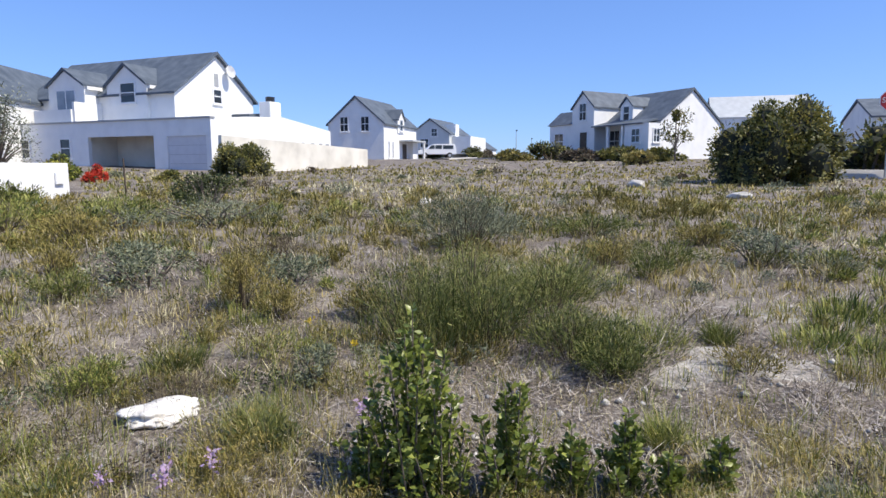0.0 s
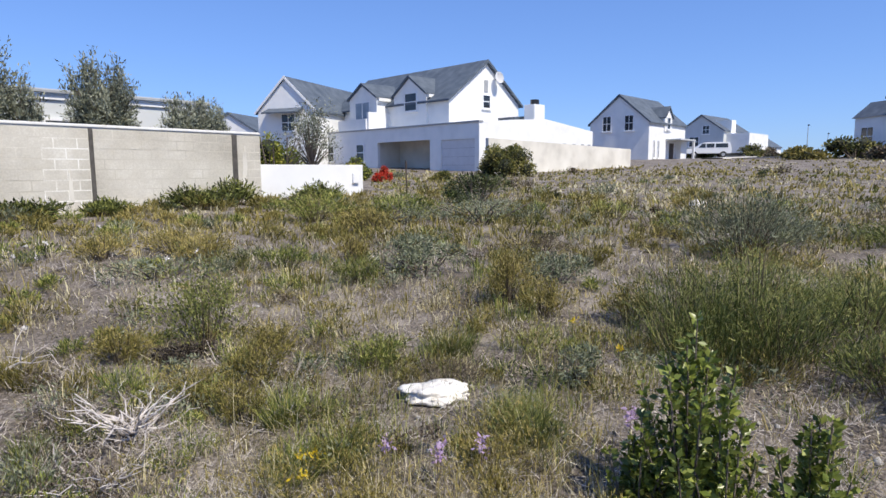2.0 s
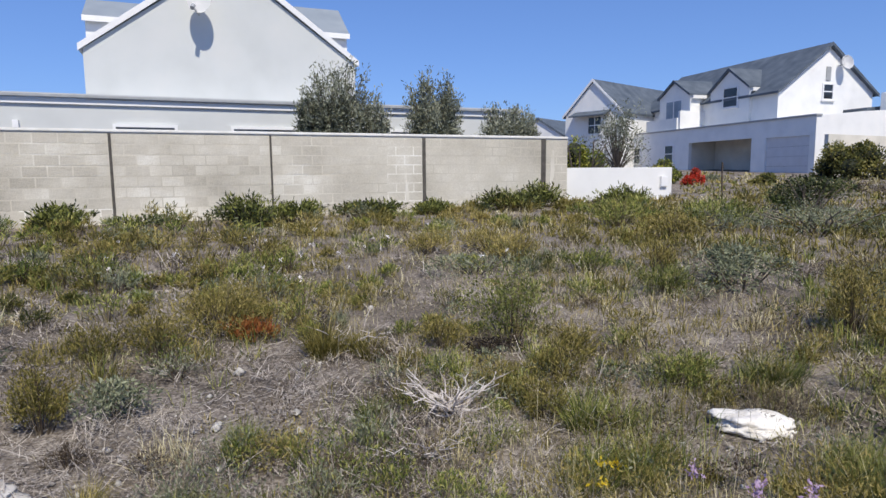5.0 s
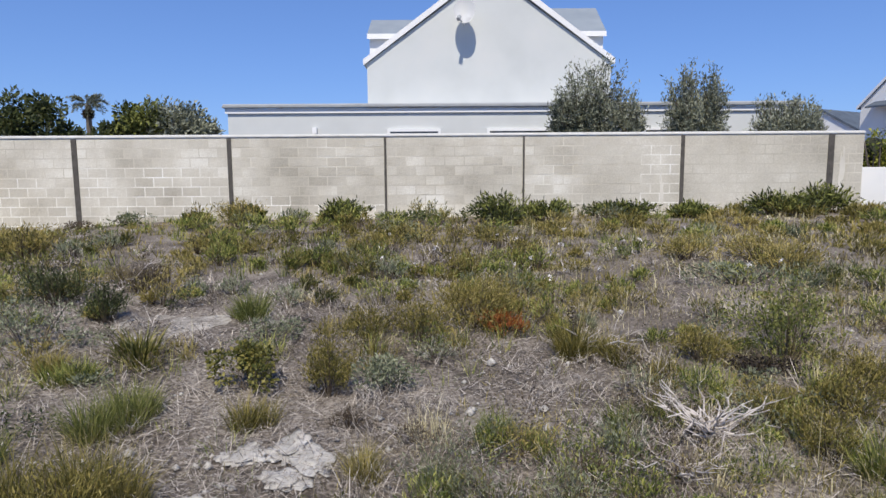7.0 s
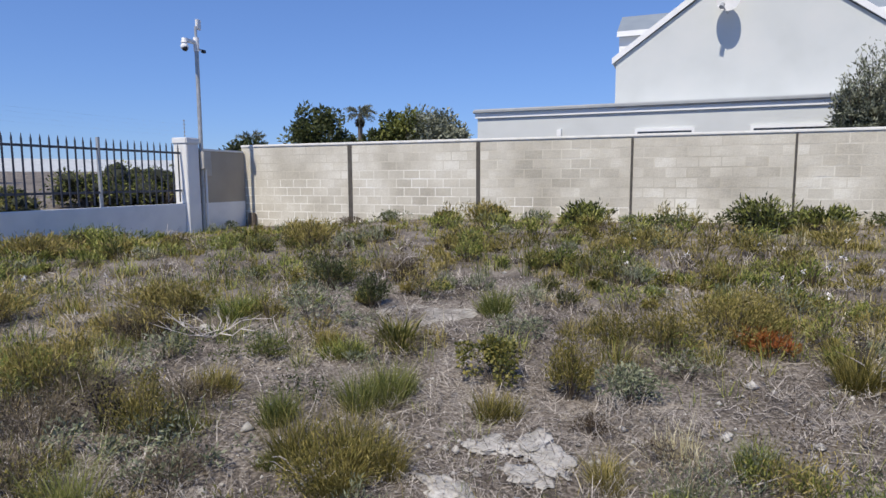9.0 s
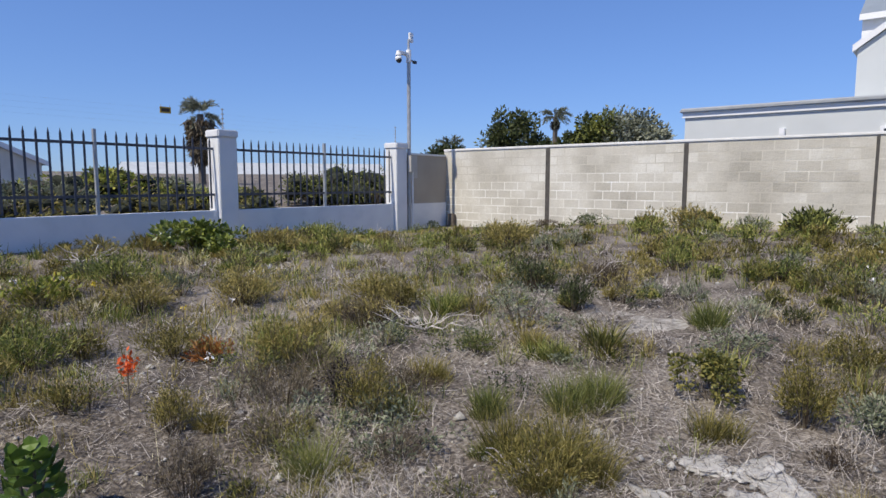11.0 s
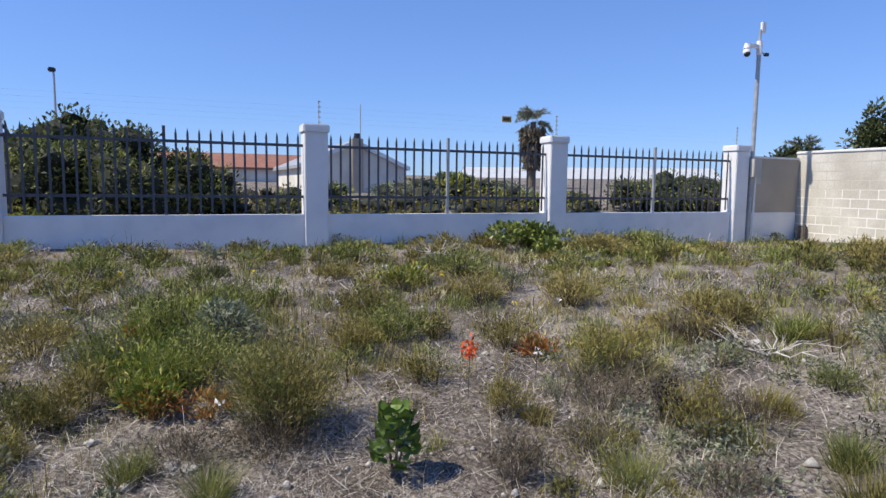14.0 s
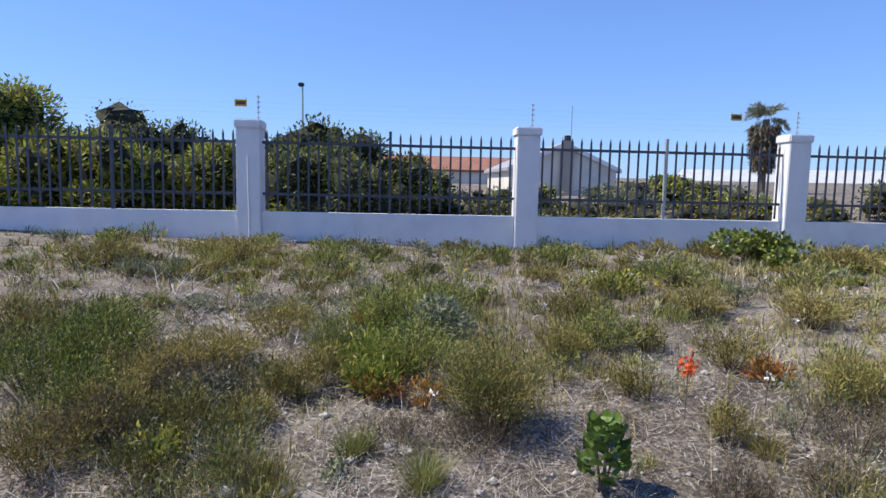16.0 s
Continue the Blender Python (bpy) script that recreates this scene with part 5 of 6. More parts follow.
for x, y, r, h in ((-5.2, 12.7, 0.3, 0.22), (-4.1, 12.7, 0.35, 0.35), (-2.2, 12.5, 0.6, 0.55), (1.0, 12.4, 0.9, 0.75), (1.8, 12.5, 0.6, 0.5), (3.4, 12.6, 0.8, 0.42), (6.6, 12.7, 0.9, 0.55), (7.6, 12.8, 0.8, 0.65), (4.8, 12.6, 0.6, 0.35), (9.9, 12.6, 0.9, 0.55)):
    bush("wall_bush", x, y, 0.8 * r, 0.85 * h, 70, 18, 0.1, "thicket_leaf", "bushy dark green shrub at the foot of the wall", 0.28)
reed("reed_clump", 4.5, 0.05, 0.6, 0.3, 1100, "green", "low green clump at the edge of bare sand", 0.004, 0.9)
reed("reed_clump", 0.3, 6.2, 0.55, 0.34, 900, "olive", "olive-brown grass clump with orange feet", 0.005, 0.6)
for x, y, r, h in ((-3.84, -0.25, 0.12, 0.22), (4.83, -0.66, 0.12, 0.2), (2.48, 1.85, 0.2, 0.35), (3.26, 3.01, 0.22, 0.25), (0.74, 3.69, 0.14, 0.18), (0.22, 3.52, 0.1, 0.14), (-0.02, 3.59, 0.14, 0.24), (-0.33, 3.0, 0.14, 0.21), (-2.02, 5.71, 0.24, 0.28),
                   (-2.2, 3.88, 0.17, 0.29), (-2.23, 3.63, 0.22, 0.34), (-2.66, 3.28, 0.15, 0.23), (-2.4, 2.84, 0.1, 0.15), (-2.98, 2.1, 0.13, 0.36), (-3.54, 0.13, 0.12, 0.3), (2.61, 1.96, 0.18, 0.28)):
    tuft(x, y, r, h, "lime", "dense yellow-green grass clump on dry ground")
for x, y, r, h in ((-2.02, 3.02, 0.17, 0.4), (-1.78, 2.92, 0.13, 0.34), (-2.25, 2.92, 0.16, 0.36), (-1.95, 2.72, 0.14, 0.32), (-3.52, -0.61, 0.23, 0.27), (1.01, 4.74, 0.25, 0.24), (0.71, 4.72, 0.2, 0.41), (-0.67, 3.23, 0.13, 0.23), (-1.42, 3.8, 0.15, 0.23), (-3.0, 4.46, 0.17, 0.24), (-3.3, 3.47, 0.17, 0.22), (-3.78, 1.98, 0.1, 0.17)):
    tuft(x, y, r, h, "olive", "dense olive grass clump on dry ground")
for x, y, r, h in ((3.39, -0.17, 0.21, 0.26), (1.7, 2.55, 0.27, 0.28), (1.98, 3.09, 0.19, 0.36), (-2.86, 4.25, 0.23, 0.26), (-4.19, 4.79, 0.2, 0.34), (1.54, 2.59, 0.17, 0.22)):
    tuft(x, y, r, h, "green", "dense green grass clump in dry litter")
for x, y, r, h, n in ((4.9, 4.7, 0.62, 0.42, 1900), (5.4, 3.3, 0.4, 0.32, 900), (8.7, 6.6, 1.15, 0.48, 1800), (7.6, 7.4, 0.7, 0.4, 900), (-0.64, 4.29, 0.27, 0.28, 1200), (-1.67, 5.15, 0.29, 0.21, 800), (-3.35, 4.78, 0.33, 0.4, 1000), (2.94, 6.74, 0.67, 0.22, 900), (-1.01, 10.38, 0.37, 0.29, 500),
                      (-5.7, 0.22, 0.42, 0.46, 1800), (-6.45, -1.31, 0.29, 0.19, 700), (-6.43, -1.94, 0.29, 0.18, 700), (3.38, 1.96, 0.19, 0.3, 800), (7.57, -1.47, 0.51, 0.45, 1000)):
    leafy("grey_shrub", x, y, r, h, n, 0.036 if r < 0.35 else 0.055, "blue", "low grey-blue shrub with narrow soft leaves", 9, 0.3, "grey shrubs")
leafy("dark_shrub", 11.4, 8.8, 0.75, 0.85, 2400, 0.07, "deep_leaf", "dark green rounded shrub in the grass")
bush("yellow_shrub", 2.2, 4.54, 0.42, 0.64, 80, 34, 0.026, "lime", "yellow-green bushy shrub over a brown dead base", 0.5)
bush("yellow_shrub", -7.28, 2.28, 0.36, 0.3, 50, 14, 0.05, "yellow_leaf", "low pale yellow-green succulent bush", 0.45)
bush("yellow_shrub", -3.73, -1.29, 0.19, 0.22, 30, 16, 0.028, "yellow_leaf", "small yellow-green leafy shrub", 0.5)
for x, y, r, h, n in ((1.0, 12.45, 1.05, 0.62, 2600), (-2.3, 12.5, 0.62, 0.5, 1300), (-4.2, 12.6, 0.4, 0.52, 700), (7.2, 12.8, 1.0, 0.5, 2000), (6.0, 12.7, 0.6, 0.35, 900), (3.2, 12.6, 0.9, 0.4, 1100), (-0.8, 12.4, 0.8, 0.32, 800), (9.8, 13.0, 0.9, 0.45, 1300), (-6.5, 12.5, 0.45, 0.35, 500)):
    leafy("wall_shrub", x, y, 0.75 * r, 0.7 * h, n // 2, 0.075, "deep_leaf", "dark green leafy shrub at the foot of the wall", 10, 0.45, "shrubs along the wall")
leafy("leafy_shrub", -9.6, 5.4, 0.62, 0.55, 1700, 0.09, "shiny_leaf", "glossy green shrub beside the fence pillar", 10, 0.6)
for x, y, r in ((-5.9, -0.3, 0.5), (-5.3, -0.35, 0.45), (-6.4, 0.0, 0.5), (-5.1, -0.2, 0.35), (-4.7, -0.24, 0.2)):
    bush("succulent_mat", x, y, r, 0.25, 90, 16, 0.055, "succulent", "low green succulent mat with orange tips", 0.24, "succulent")
for x, y in ((-4.6, -0.2), (-4.5, 0.12), (-5.95, -0.4), (0.2, 5.5), (0.3, 5.35), (-4.75, 2.58)):
    bush("succulent_mat", x, y, 0.19, 0.19, 44, 10, 0.045, "orange_leaf", "small orange and red succulent patch", 0.26, "succulent")
reed("succulent_mat", -2.43, 4.66, 0.26, 0.28, 420, "dark_leaf", "dark upright succulent on bare sand", 0.012, 0.6, "succulent")
for x, y, r in ((4.9, -1.5, 0.45), (5.6, -1.9, 0.6), (6.2, -2.6, 0.6)):
    reed("succulent_mat", x, y, r, 0.2, 700, "green", "green upright succulent mat at the sand's edge", 0.01, 0.4, "succulent")


def stem_plant(name, x, y, stems, h, size, mat, label, per=46, wide=0.4):
    """Upright leafy stems, the outer ones shorter and leaning, so that the shrub tapers to its tip."""
    z = float(lie(x, y))
    T = empty(name, pose(x, y, z), label, "shrub")
    bm, pos, way = bmesh.new(), [], []
    for k in range(stems):
        q = k / max(1, stems - 1)
        a, l = k * 2.4 + random.uniform(-0.4, 0.4), wide * (0.08 + q * random.uniform(0.55, 1.1))
        top = Vector((l * h * math.cos(a), l * h * math.sin(a), h * (1 - 0.5 * q) * random.uniform(0.75, 1.06)))
        foot = Vector((0.35 * top.x, 0.35 * top.y, -0.03))
        rod(foot, top, 0.006, 0.003, 5, bm)
        for _ in range(int(per * (1 - 0.5 * q))):
            b = random.uniform(0, 6.283)
            s = random.uniform(0.08, 1.02)
            off = 0.035 * (1.15 - s)
            pos.append(foot.lerp(top, s) + Vector((off * math.cos(b), off * math.sin(b), 0)))
            way.append((math.cos(b), math.sin(b), random.uniform(0.3, 1.2)))
    part("wood", bm, M["bark"], T)
    pos, way = np.array(pos), np.array(way)
    v, t = leaves(pos, rng.uniform(0.6, 1.25, len(pos)) * size, 0.58, 0.2, way * 1.5)
    f = tagged(new("foliage", mesh_of("foliage", v, t, M[mat])), kind="stuff")
    f.parent = T
    return T


for x, y, n, h, per, label in ((2.44, 0.98, 18, 0.9, 130, "upright green shrub with small glossy leaves, tapering to its tip"), (2.33, 0.8, 10, 0.55, 90, "upright green shrub with small glossy leaves"), (2.5, 0.52, 12, 0.58, 110, "upright green shrub with small glossy leaves"),
                               (2.3, 1.15, 9, 0.42, 70, "low green shrub with small glossy leaves"), (2.62, 0.26, 9, 0.36, 80, "low green shrub with small glossy leaves"), (2.74, 0.0, 10, 0.42, 80, "low green shrub with small glossy leaves"),
                               (2.86, -0.43, 7, 0.26, 60, "low green shrub with small glossy leaves"), (2.7, -0.2, 6, 0.26, 60, "low green shrub with small glossy leaves")):
    stem_plant("leafy_shrub", x, y, n, h, 0.042, "shiny_leaf", label, int(1.4 * per))


def big_leaf_plant(x, y):
    T = empty("broad_leaf_plant", pose(x, y, float(lie(x, y))), "small plant with broad round glossy green leaves", "plant")
    bm = bmesh.new()
    for k in range(5):
        rod((0, 0, -0.03), (0.07 * math.cos(k * 1.3), 0.07 * math.sin(k * 1.3), 0.33), 0.007, 0.004, 5, bm)
    part("wood", bm, M["bark"], T)
    for k in range(64):
        a, s = k * 2.4, random.uniform(0.034, 0.05)
        u = ((k * 7) % 64) / 64
        bm = bmesh.new()
        ring = [bm.verts.new((s * (1 + math.cos(q)), s * 0.9 * math.sin(q), 0.01 * math.cos(2 * q))) for q in np.linspace(0, 2 * math.pi, 9)[:-1]]
        mid = bm.verts.new((s, 0, -0.008))
        for q in range(8):
            bm.faces.new((mid, ring[q], ring[(q + 1) % 8]))
        g = 0.02 + 0.05 * math.sin(math.pi * min(1, 0.25 + 0.75 * u))
        part("leaf", bm, M["broad_leaf"], T, m=pose(g * math.cos(a), g * math.sin(a), 0.09 + 0.27 * u, random.uniform(-30, 30), -random.uniform(5, 40) - 35 * u, math.degrees(a)))
    return T


big_leaf_plant(-3.52, 0.99)


def bloom(name, x, y, h, mat, n, size, label, wide=0.02, tall=0.02):
    z = float(lie(x, y))
    T = empty(name, pose(x, y, z), label, "flower")
    part("stem", rod((0, 0, -0.02), (0.01, 0, h), 0.004, 0.003, 5), M["bark"], T)
    p = rng.normal(size=(n, 3)) * [wide, wide, tall] + [0.01, 0, h]
    v, t = leaves(p, rng.uniform(0.7, 1.3, n) * size, 0.5, 0.3)
    f = tagged(new("bloom", mesh_of("bloom", v, t, M[mat])), kind="stuff")
    f.parent = T
    return T


bloom("orange_flower", -4.2, 1.72, 0.33, "orange_petal", 80, 0.036, "bright orange flower spike on a thin stem", 0.024, 0.034)
for x, y in ((1.61, 2.59), (1.66, 2.55), (1.5, 2.45), (4.15, 2.45), (3.9, 1.95), (3.35, 2.0)):
    bloom("yellow_flower", x, y, 0.12, "yellow_petal", 26, 0.025, "small bright yellow flower in dry grass", 0.012, 0.008)
for x, y in ((2.80, 1.40), (2.08, 1.83), (1.91, 1.96), (2.90, 1.44), (2.14, 1.87), (1.97, 1.99), (1.85, 2.23)):
    bloom("purple_flower", x, y, 0.16, "purple_petal", 30, 0.025, "small pale purple wild flower", 0.014, 0.018)
for k in range(46):
    a = random.uniform(0, 1)
    x, y = (random.uniform(-1.5, 3.5), random.uniform(6.5, 9.5)) if k < 26 else (random.uniform(-8, -4), random.uniform(-2.5, 5))
    bloom("pale_flower", x, y, 0.22, "yellow_petal" if k > 38 else "white_petal", 10, 0.03, "tiny yellow wild flower" if k > 38 else "tiny pale wild flower", 0.01, 0.008)


# ---- stones and dead wood ----
def sand_patch(x, y, rx, ry, seed):
    n, m = 40, 7
    a = np.linspace(0, 2 * np.pi, n, endpoint=False)
    edge = 1 + 0.25 * np.sin(2 * a + seed) + 0.18 * np.sin(3 * a + 2 * seed) + 0.1 * np.sin(7 * a + seed)
    v = [[x, y, float(lie(x, y)) + 0.007]]
    for k in range(1, m + 1):
        q = k / m
        px, py = x + rx * q * edge * np.cos(a), y + ry * q * edge * np.sin(a)
        v += np.stack([px, py, lie(px, py) + 0.007 * (1 - q ** 2) - 0.014 * q ** 2], 1).tolist()
    t = [[0, 1 + j, 1 + (j + 1) % n] for j in range(n)]
    for k in range(m - 1):
        for j in range(n):
            b, c = 1 + k * n + j, 1 + k * n + (j + 1) % n
            t += [[b, b + n, c], [c, b + n, c + n]]
    me = mesh_of("sand", np.array(v), np.array(t), M["sand"])
    me.polygons.foreach_set("use_smooth", np.ones(len(t), dtype=bool))
    return tagged(new("sand", me), "pale bare limestone sand between the plants", "sand", kind="structure")


for k, (x, y, rx, ry) in enumerate(((-2.5, 5.5, 0.75, 0.35), (-6.0, -1.35, 0.5, 0.9), (4.4, -0.8, 0.5, 1.0), (-3.35, -0.3, 0.35, 0.5), (5.6, -1.4, 0.3, 0.8))):
    sand_patch(x, y, rx, ry, k * 1.7)


def stone(name, x, y, sx, sy, sz, mat, label, turn=0.0, lift=0.25, seed=0, category="stone", group="", jag=1.0):
    bm = bmesh.new()
    bmesh.ops.create_icosphere(bm, subdivisions=4, radius=1)
    for v in bm.verts:
        k = 1 + 0.28 * jag * noise.noise(v.co * (0.8 + 0.5 * jag) + Vector((seed, 0, 0))) + 0.12 * jag * noise.noise(v.co * 4 + Vector((0, seed, 0))) + 0.05 * noise.noise(v.co * 11)
        v.co = Vector((v.co.x * sx * k, v.co.y * sy * k, max(v.co.z * k, -0.5) * sz))
    for f in bm.faces:
        f.smooth = True
    me = part(name, bm, M[mat], None, "", pose(x, y, float(lie(x, y)) + lift * sz, 0, 0, turn))
    return tagged(me, label, category, group)


stone("white_stone", 2.68, 2.62, 0.23, 0.135, 0.06, "white_rock", "flat broken white limestone slab lying in dry grass", -35, 0.5, 3, jag=1.5)
stone("white_stone", 13.3, 4.4, 0.27, 0.17, 0.12, "white_rock", "pale limestone boulder in the grass", 20, 0.5, 5)
stone("white_stone", 16.4, -2.68, 0.3, 0.2, 0.1, "rock", "rounded pale boulder near the big bush", 60, 0.5, 6)
stone("white_stone", 20.4, -0.3, 0.34, 0.22, 0.15, "rock", "pale boulder near the big bush", 40, 0.5, 7)
for x, y, a, b, s in ((-1.33, 3.42, 0.15, 0.11, 1), (-1.12, 3.52, 0.18, 0.09, 2), (-0.98, 3.36, 0.2, 0.11, 3), (-1.08, 3.18, 0.13, 0.1, 4), (-1.42, 2.92, 0.22, 0.1, 8), (-1.0, 2.9, 0.12, 0.08, 9)):
    stone("flat_rock", x, y, 1.0 * a, 0.95 * b, 0.018, "rock", "flat grey limestone outcrop flush with the soil", s * 40, 0.3, s, "rock", "flat rocks", 2.2)
for x, y, a, s in ((-4.25, 4.4, 0.09, 11), (-2.05, 3.1, 0.06, 12), (-2.5, 3.05, 0.05, 13), (-3.9, 0.0, 0.07, 14), (-3.5, -0.85, 0.1, 15), (-5.8, -1.2, 0.06, 16), (-6.2, -1.6, 0.07, 17), (-3.3, -1.55, 0.06, 18), (-3.95, -0.1, 0.06, 19)):
    stone("small_stone", x, y, 0.7 * a, a * 0.5, a * 0.4, "rock", "small pale limestone lump on the soil", s * 31, 0.3, s, "stone", "small stones")


def dead_branches(x, y, r, n, label, thick=0.009):
    z = float(lie(x, y))
    T = empty("dead_branches", pose(x, y, z), label, "dead shrub", "dead shrubs")
    for k in range(n):
        bm = bmesh.new()
        a = k * 6.283 / n + random.uniform(-0.3, 0.3)
        p, e, w = Vector((0, 0, 0.02)), random.uniform(0.1, 0.8), thick * random.uniform(0.6, 1.2)
        for q in range(4):
            d = Vector((math.cos(a) * math.cos(e), math.sin(a) * math.cos(e), math.sin(e)))
            to = p + d * r * random.uniform(0.2, 0.36)
            to.z = max(to.z, 0.015)
            rod(p, to, w, w * 0.75, 5, bm)
            if random.random() < 0.7:
                g = a + random.choice((-0.9, 0.9))
                fork = to + Vector((math.cos(g), math.sin(g), random.uniform(0.0, 0.8))) * r * 0.24
                rod(to, fork, w * 0.6, w * 0.3, 4, bm)
            p, w = to, w * 0.75
            a += random.uniform(-0.75, 0.75)
            e = random.uniform(-0.1, 0.95)
        part("branch", bm, M["dead"], T)
    return T


dead_branches(1.25, 3.62, 0.33, 24, "bleached grey dead shrub lying in the grass", 0.01)
dead_branches(0.9, 3.2, 0.3, 14, "grey dead twigs on bare soil", 0.007)
dead_branches(-3.6, 6.6, 0.5, 9, "pale dead twiggy bush", 0.008)
dead_branches(0.95, 4.9, 0.35, 8, "dead grey branch beside grass", 0.009)
dead_branches(-4.0, 4.2, 0.45, 12, "bleached dead twigs on the soil", 0.007)
dead_branches(-2.1, 2.75, 0.2, 6, "small bleached root on the soil", 0.01)
dead_branches(-9.3, 3.5, 0.4, 9, "grey dead shrub before the fence wall", 0.012)
dead_branches(-6.6, -2.3, 0.5, 10, "pale dead twigs in the grass", 0.008)

# ---- trees and bushes round the plot ----
def olive_tree(x, y, z, h, w, crowns, label):
    """A short trunk and upswept limbs, each carrying feathery sprays of small narrow leaves with gaps between."""
    T = empty("olive_tree", pose(x, y, z), label, "tree", "olive trees")
    bm, pos, way = bmesh.new(), [], []
    rod((0, 0, -0.3), (0, 0, 0.3 * h), 0.07, 0.05, 8, bm)
    for cx, top, cw in crowns:
        fork = Vector((0.25 * cx, 0, 0.3 * h))
        head = Vector((cx, random.uniform(-0.2, 0.2), 0.62 * top))
        rod((0, 0, 0.25 * h), fork, 0.05, 0.04, 6, bm)
        rod(fork, head, 0.035, 0.02, 6, bm)
        for k in range(64):
            a, e = random.uniform(0, 6.283), math.asin(random.uniform(-0.55, 1.0))
            q = random.uniform(0.7, 1.08)
            end = Vector((cx + q * cw * math.cos(a) * math.cos(e), q * cw * math.sin(a) * math.cos(e), 0.62 * top + q * 0.38 * top * math.sin(e)))
            start = head.lerp(end, 0.2) - Vector((0, 0, 0.12))
            rod(start, end, 0.009, 0.004, 4, bm)
            d = (end - start).normalized() + Vector((0, 0, 0.5))
            for _ in range(76):
                u = random.uniform(0.15, 1.1)
                pos.append(start.lerp(end, u) + Vector((random.gauss(0, 0.055), random.gauss(0, 0.055), random.gauss(0, 0.055))))
                way.append(d)
    part("trunk", bm, M["bark"], T)
    pos = np.array(pos)
    v, t = leaves(pos, rng.uniform(0.6, 1.3, len(pos)) * 0.09, 0.32, 0.3, 0.9 * np.array(way))
    f = tagged(new("crown", mesh_of("crown", v, t, M["olive_leaf"])), kind="stuff")
    f.parent = T
    return T


olive_tree(3.3, 14.7, 0.85, 3.4, 2.2, ((-0.35, 3.3, 0.62), (0.15, 3.45, 0.6), (0.75, 2.75, 0.5), (-0.6, 2.7, 0.45)), "grey-green olive tree behind the block wall")
olive_tree(5.75, 14.7, 0.85, 3.3, 1.6, ((-0.38, 3.35, 0.42), (0.3, 3.1, 0.5), (0.0, 2.8, 0.55)), "slim twin-topped olive tree behind the block wall")
olive_tree(7.75, 14.7, 0.85, 2.5, 1.6, ((-0.4, 2.45, 0.42), (0.1, 2.5, 0.42), (0.5, 2.5, 0.4)), "low grey-green olive tree behind the block wall")


def big_bush(name, x, y, r, h, n, size, mat, label, lumps=26, group="", aspect=0.5):
    """A dense bush: outer leaves over a near-black inner mass, in uneven lumps down to the ground."""
    z = float(lie(x, y)) - 0.05
    T = empty(name, pose(x, y, z), label, "bush", group)
    ra, rr = rng.uniform(0, 6.283, lumps), 0.68 * np.sqrt(rng.uniform(0, 1, lumps))
    c = np.stack([r * rr * np.cos(ra), r * rr * np.sin(ra), 0.74 * h * rng.uniform(0.2, 1, lumps) * np.sqrt(1 - (rr / 0.8) ** 2)], 1)
    s = rng.uniform(0.22, 0.36, lumps)
    i = rng.integers(0, lumps, n)
    d = rng.normal(size=(n, 3))
    d /= np.linalg.norm(d, axis=1, keepdims=True)
    p = c[i] + d * (np.cbrt(rng.uniform(0.1, 0.8, n)) * s[i])[:, None] * [r, r, 0.75 * h]
    ok = p[:, 2] > 0.02
    p, d = p[ok], d[ok]
    v, t = leaves(p, rng.uniform(0.6, 1.3, len(p)) * size, aspect, 0.3, d)
    f = tagged(new("foliage", mesh_of("foliage", v, t, M[mat])), kind="stuff")
    f.parent = T
    # added solid lumps; their dark colour paints the shade between the leaves
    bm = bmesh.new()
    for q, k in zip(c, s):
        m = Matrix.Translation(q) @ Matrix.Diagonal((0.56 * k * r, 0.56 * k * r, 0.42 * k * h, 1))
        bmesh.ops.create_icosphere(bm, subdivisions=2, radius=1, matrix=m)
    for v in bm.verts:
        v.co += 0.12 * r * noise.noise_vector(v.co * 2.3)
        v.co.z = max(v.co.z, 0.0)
    tagged(part("heart", bm, M["heart"], T, "solid inner lumps coloured near-black as the bush's inner shade"), kind="stuff")
    part("wood", twigs(0, 0, 0, 0.8 * r, 0.8 * h, 18, 0.025 * r), M["bark"], T)
    return T


big_bush("big_bush", 23.0, -4.9, 2.4, 3.35, 28000, 0.13, "dark_leaf", "large dense dark green bush with yellowish outer leaves", 60)
big_bush("garden_bush", 24.2, 16.4, 1.75, 2.0, 9000, 0.12, "dark_leaf", "rounded green bush beside the garage", 18)
big_bush("garden_bush", 11.9, 17.2, 1.5, 2.6, 5200, 0.12, "yellow_leaf", "yellow-green flowering bush behind the low wall", 14)
big_bush("garden_bush", 17.6, 19.7, 1.1, 1.25, 2200, 0.12, "yellow_leaf", "yellow-green bush beside the drive", 12)
big_bush("red_bush", 17.4, 18.0, 0.5, 0.75, 2200, 0.08, "red_petal", "bush covered in bright red flowers", 10)
big_bush("garden_bush", 19.6, 16.8, 0.6, 0.55, 1100, 0.1, "dark_leaf", "low green bush by the drive", 8)
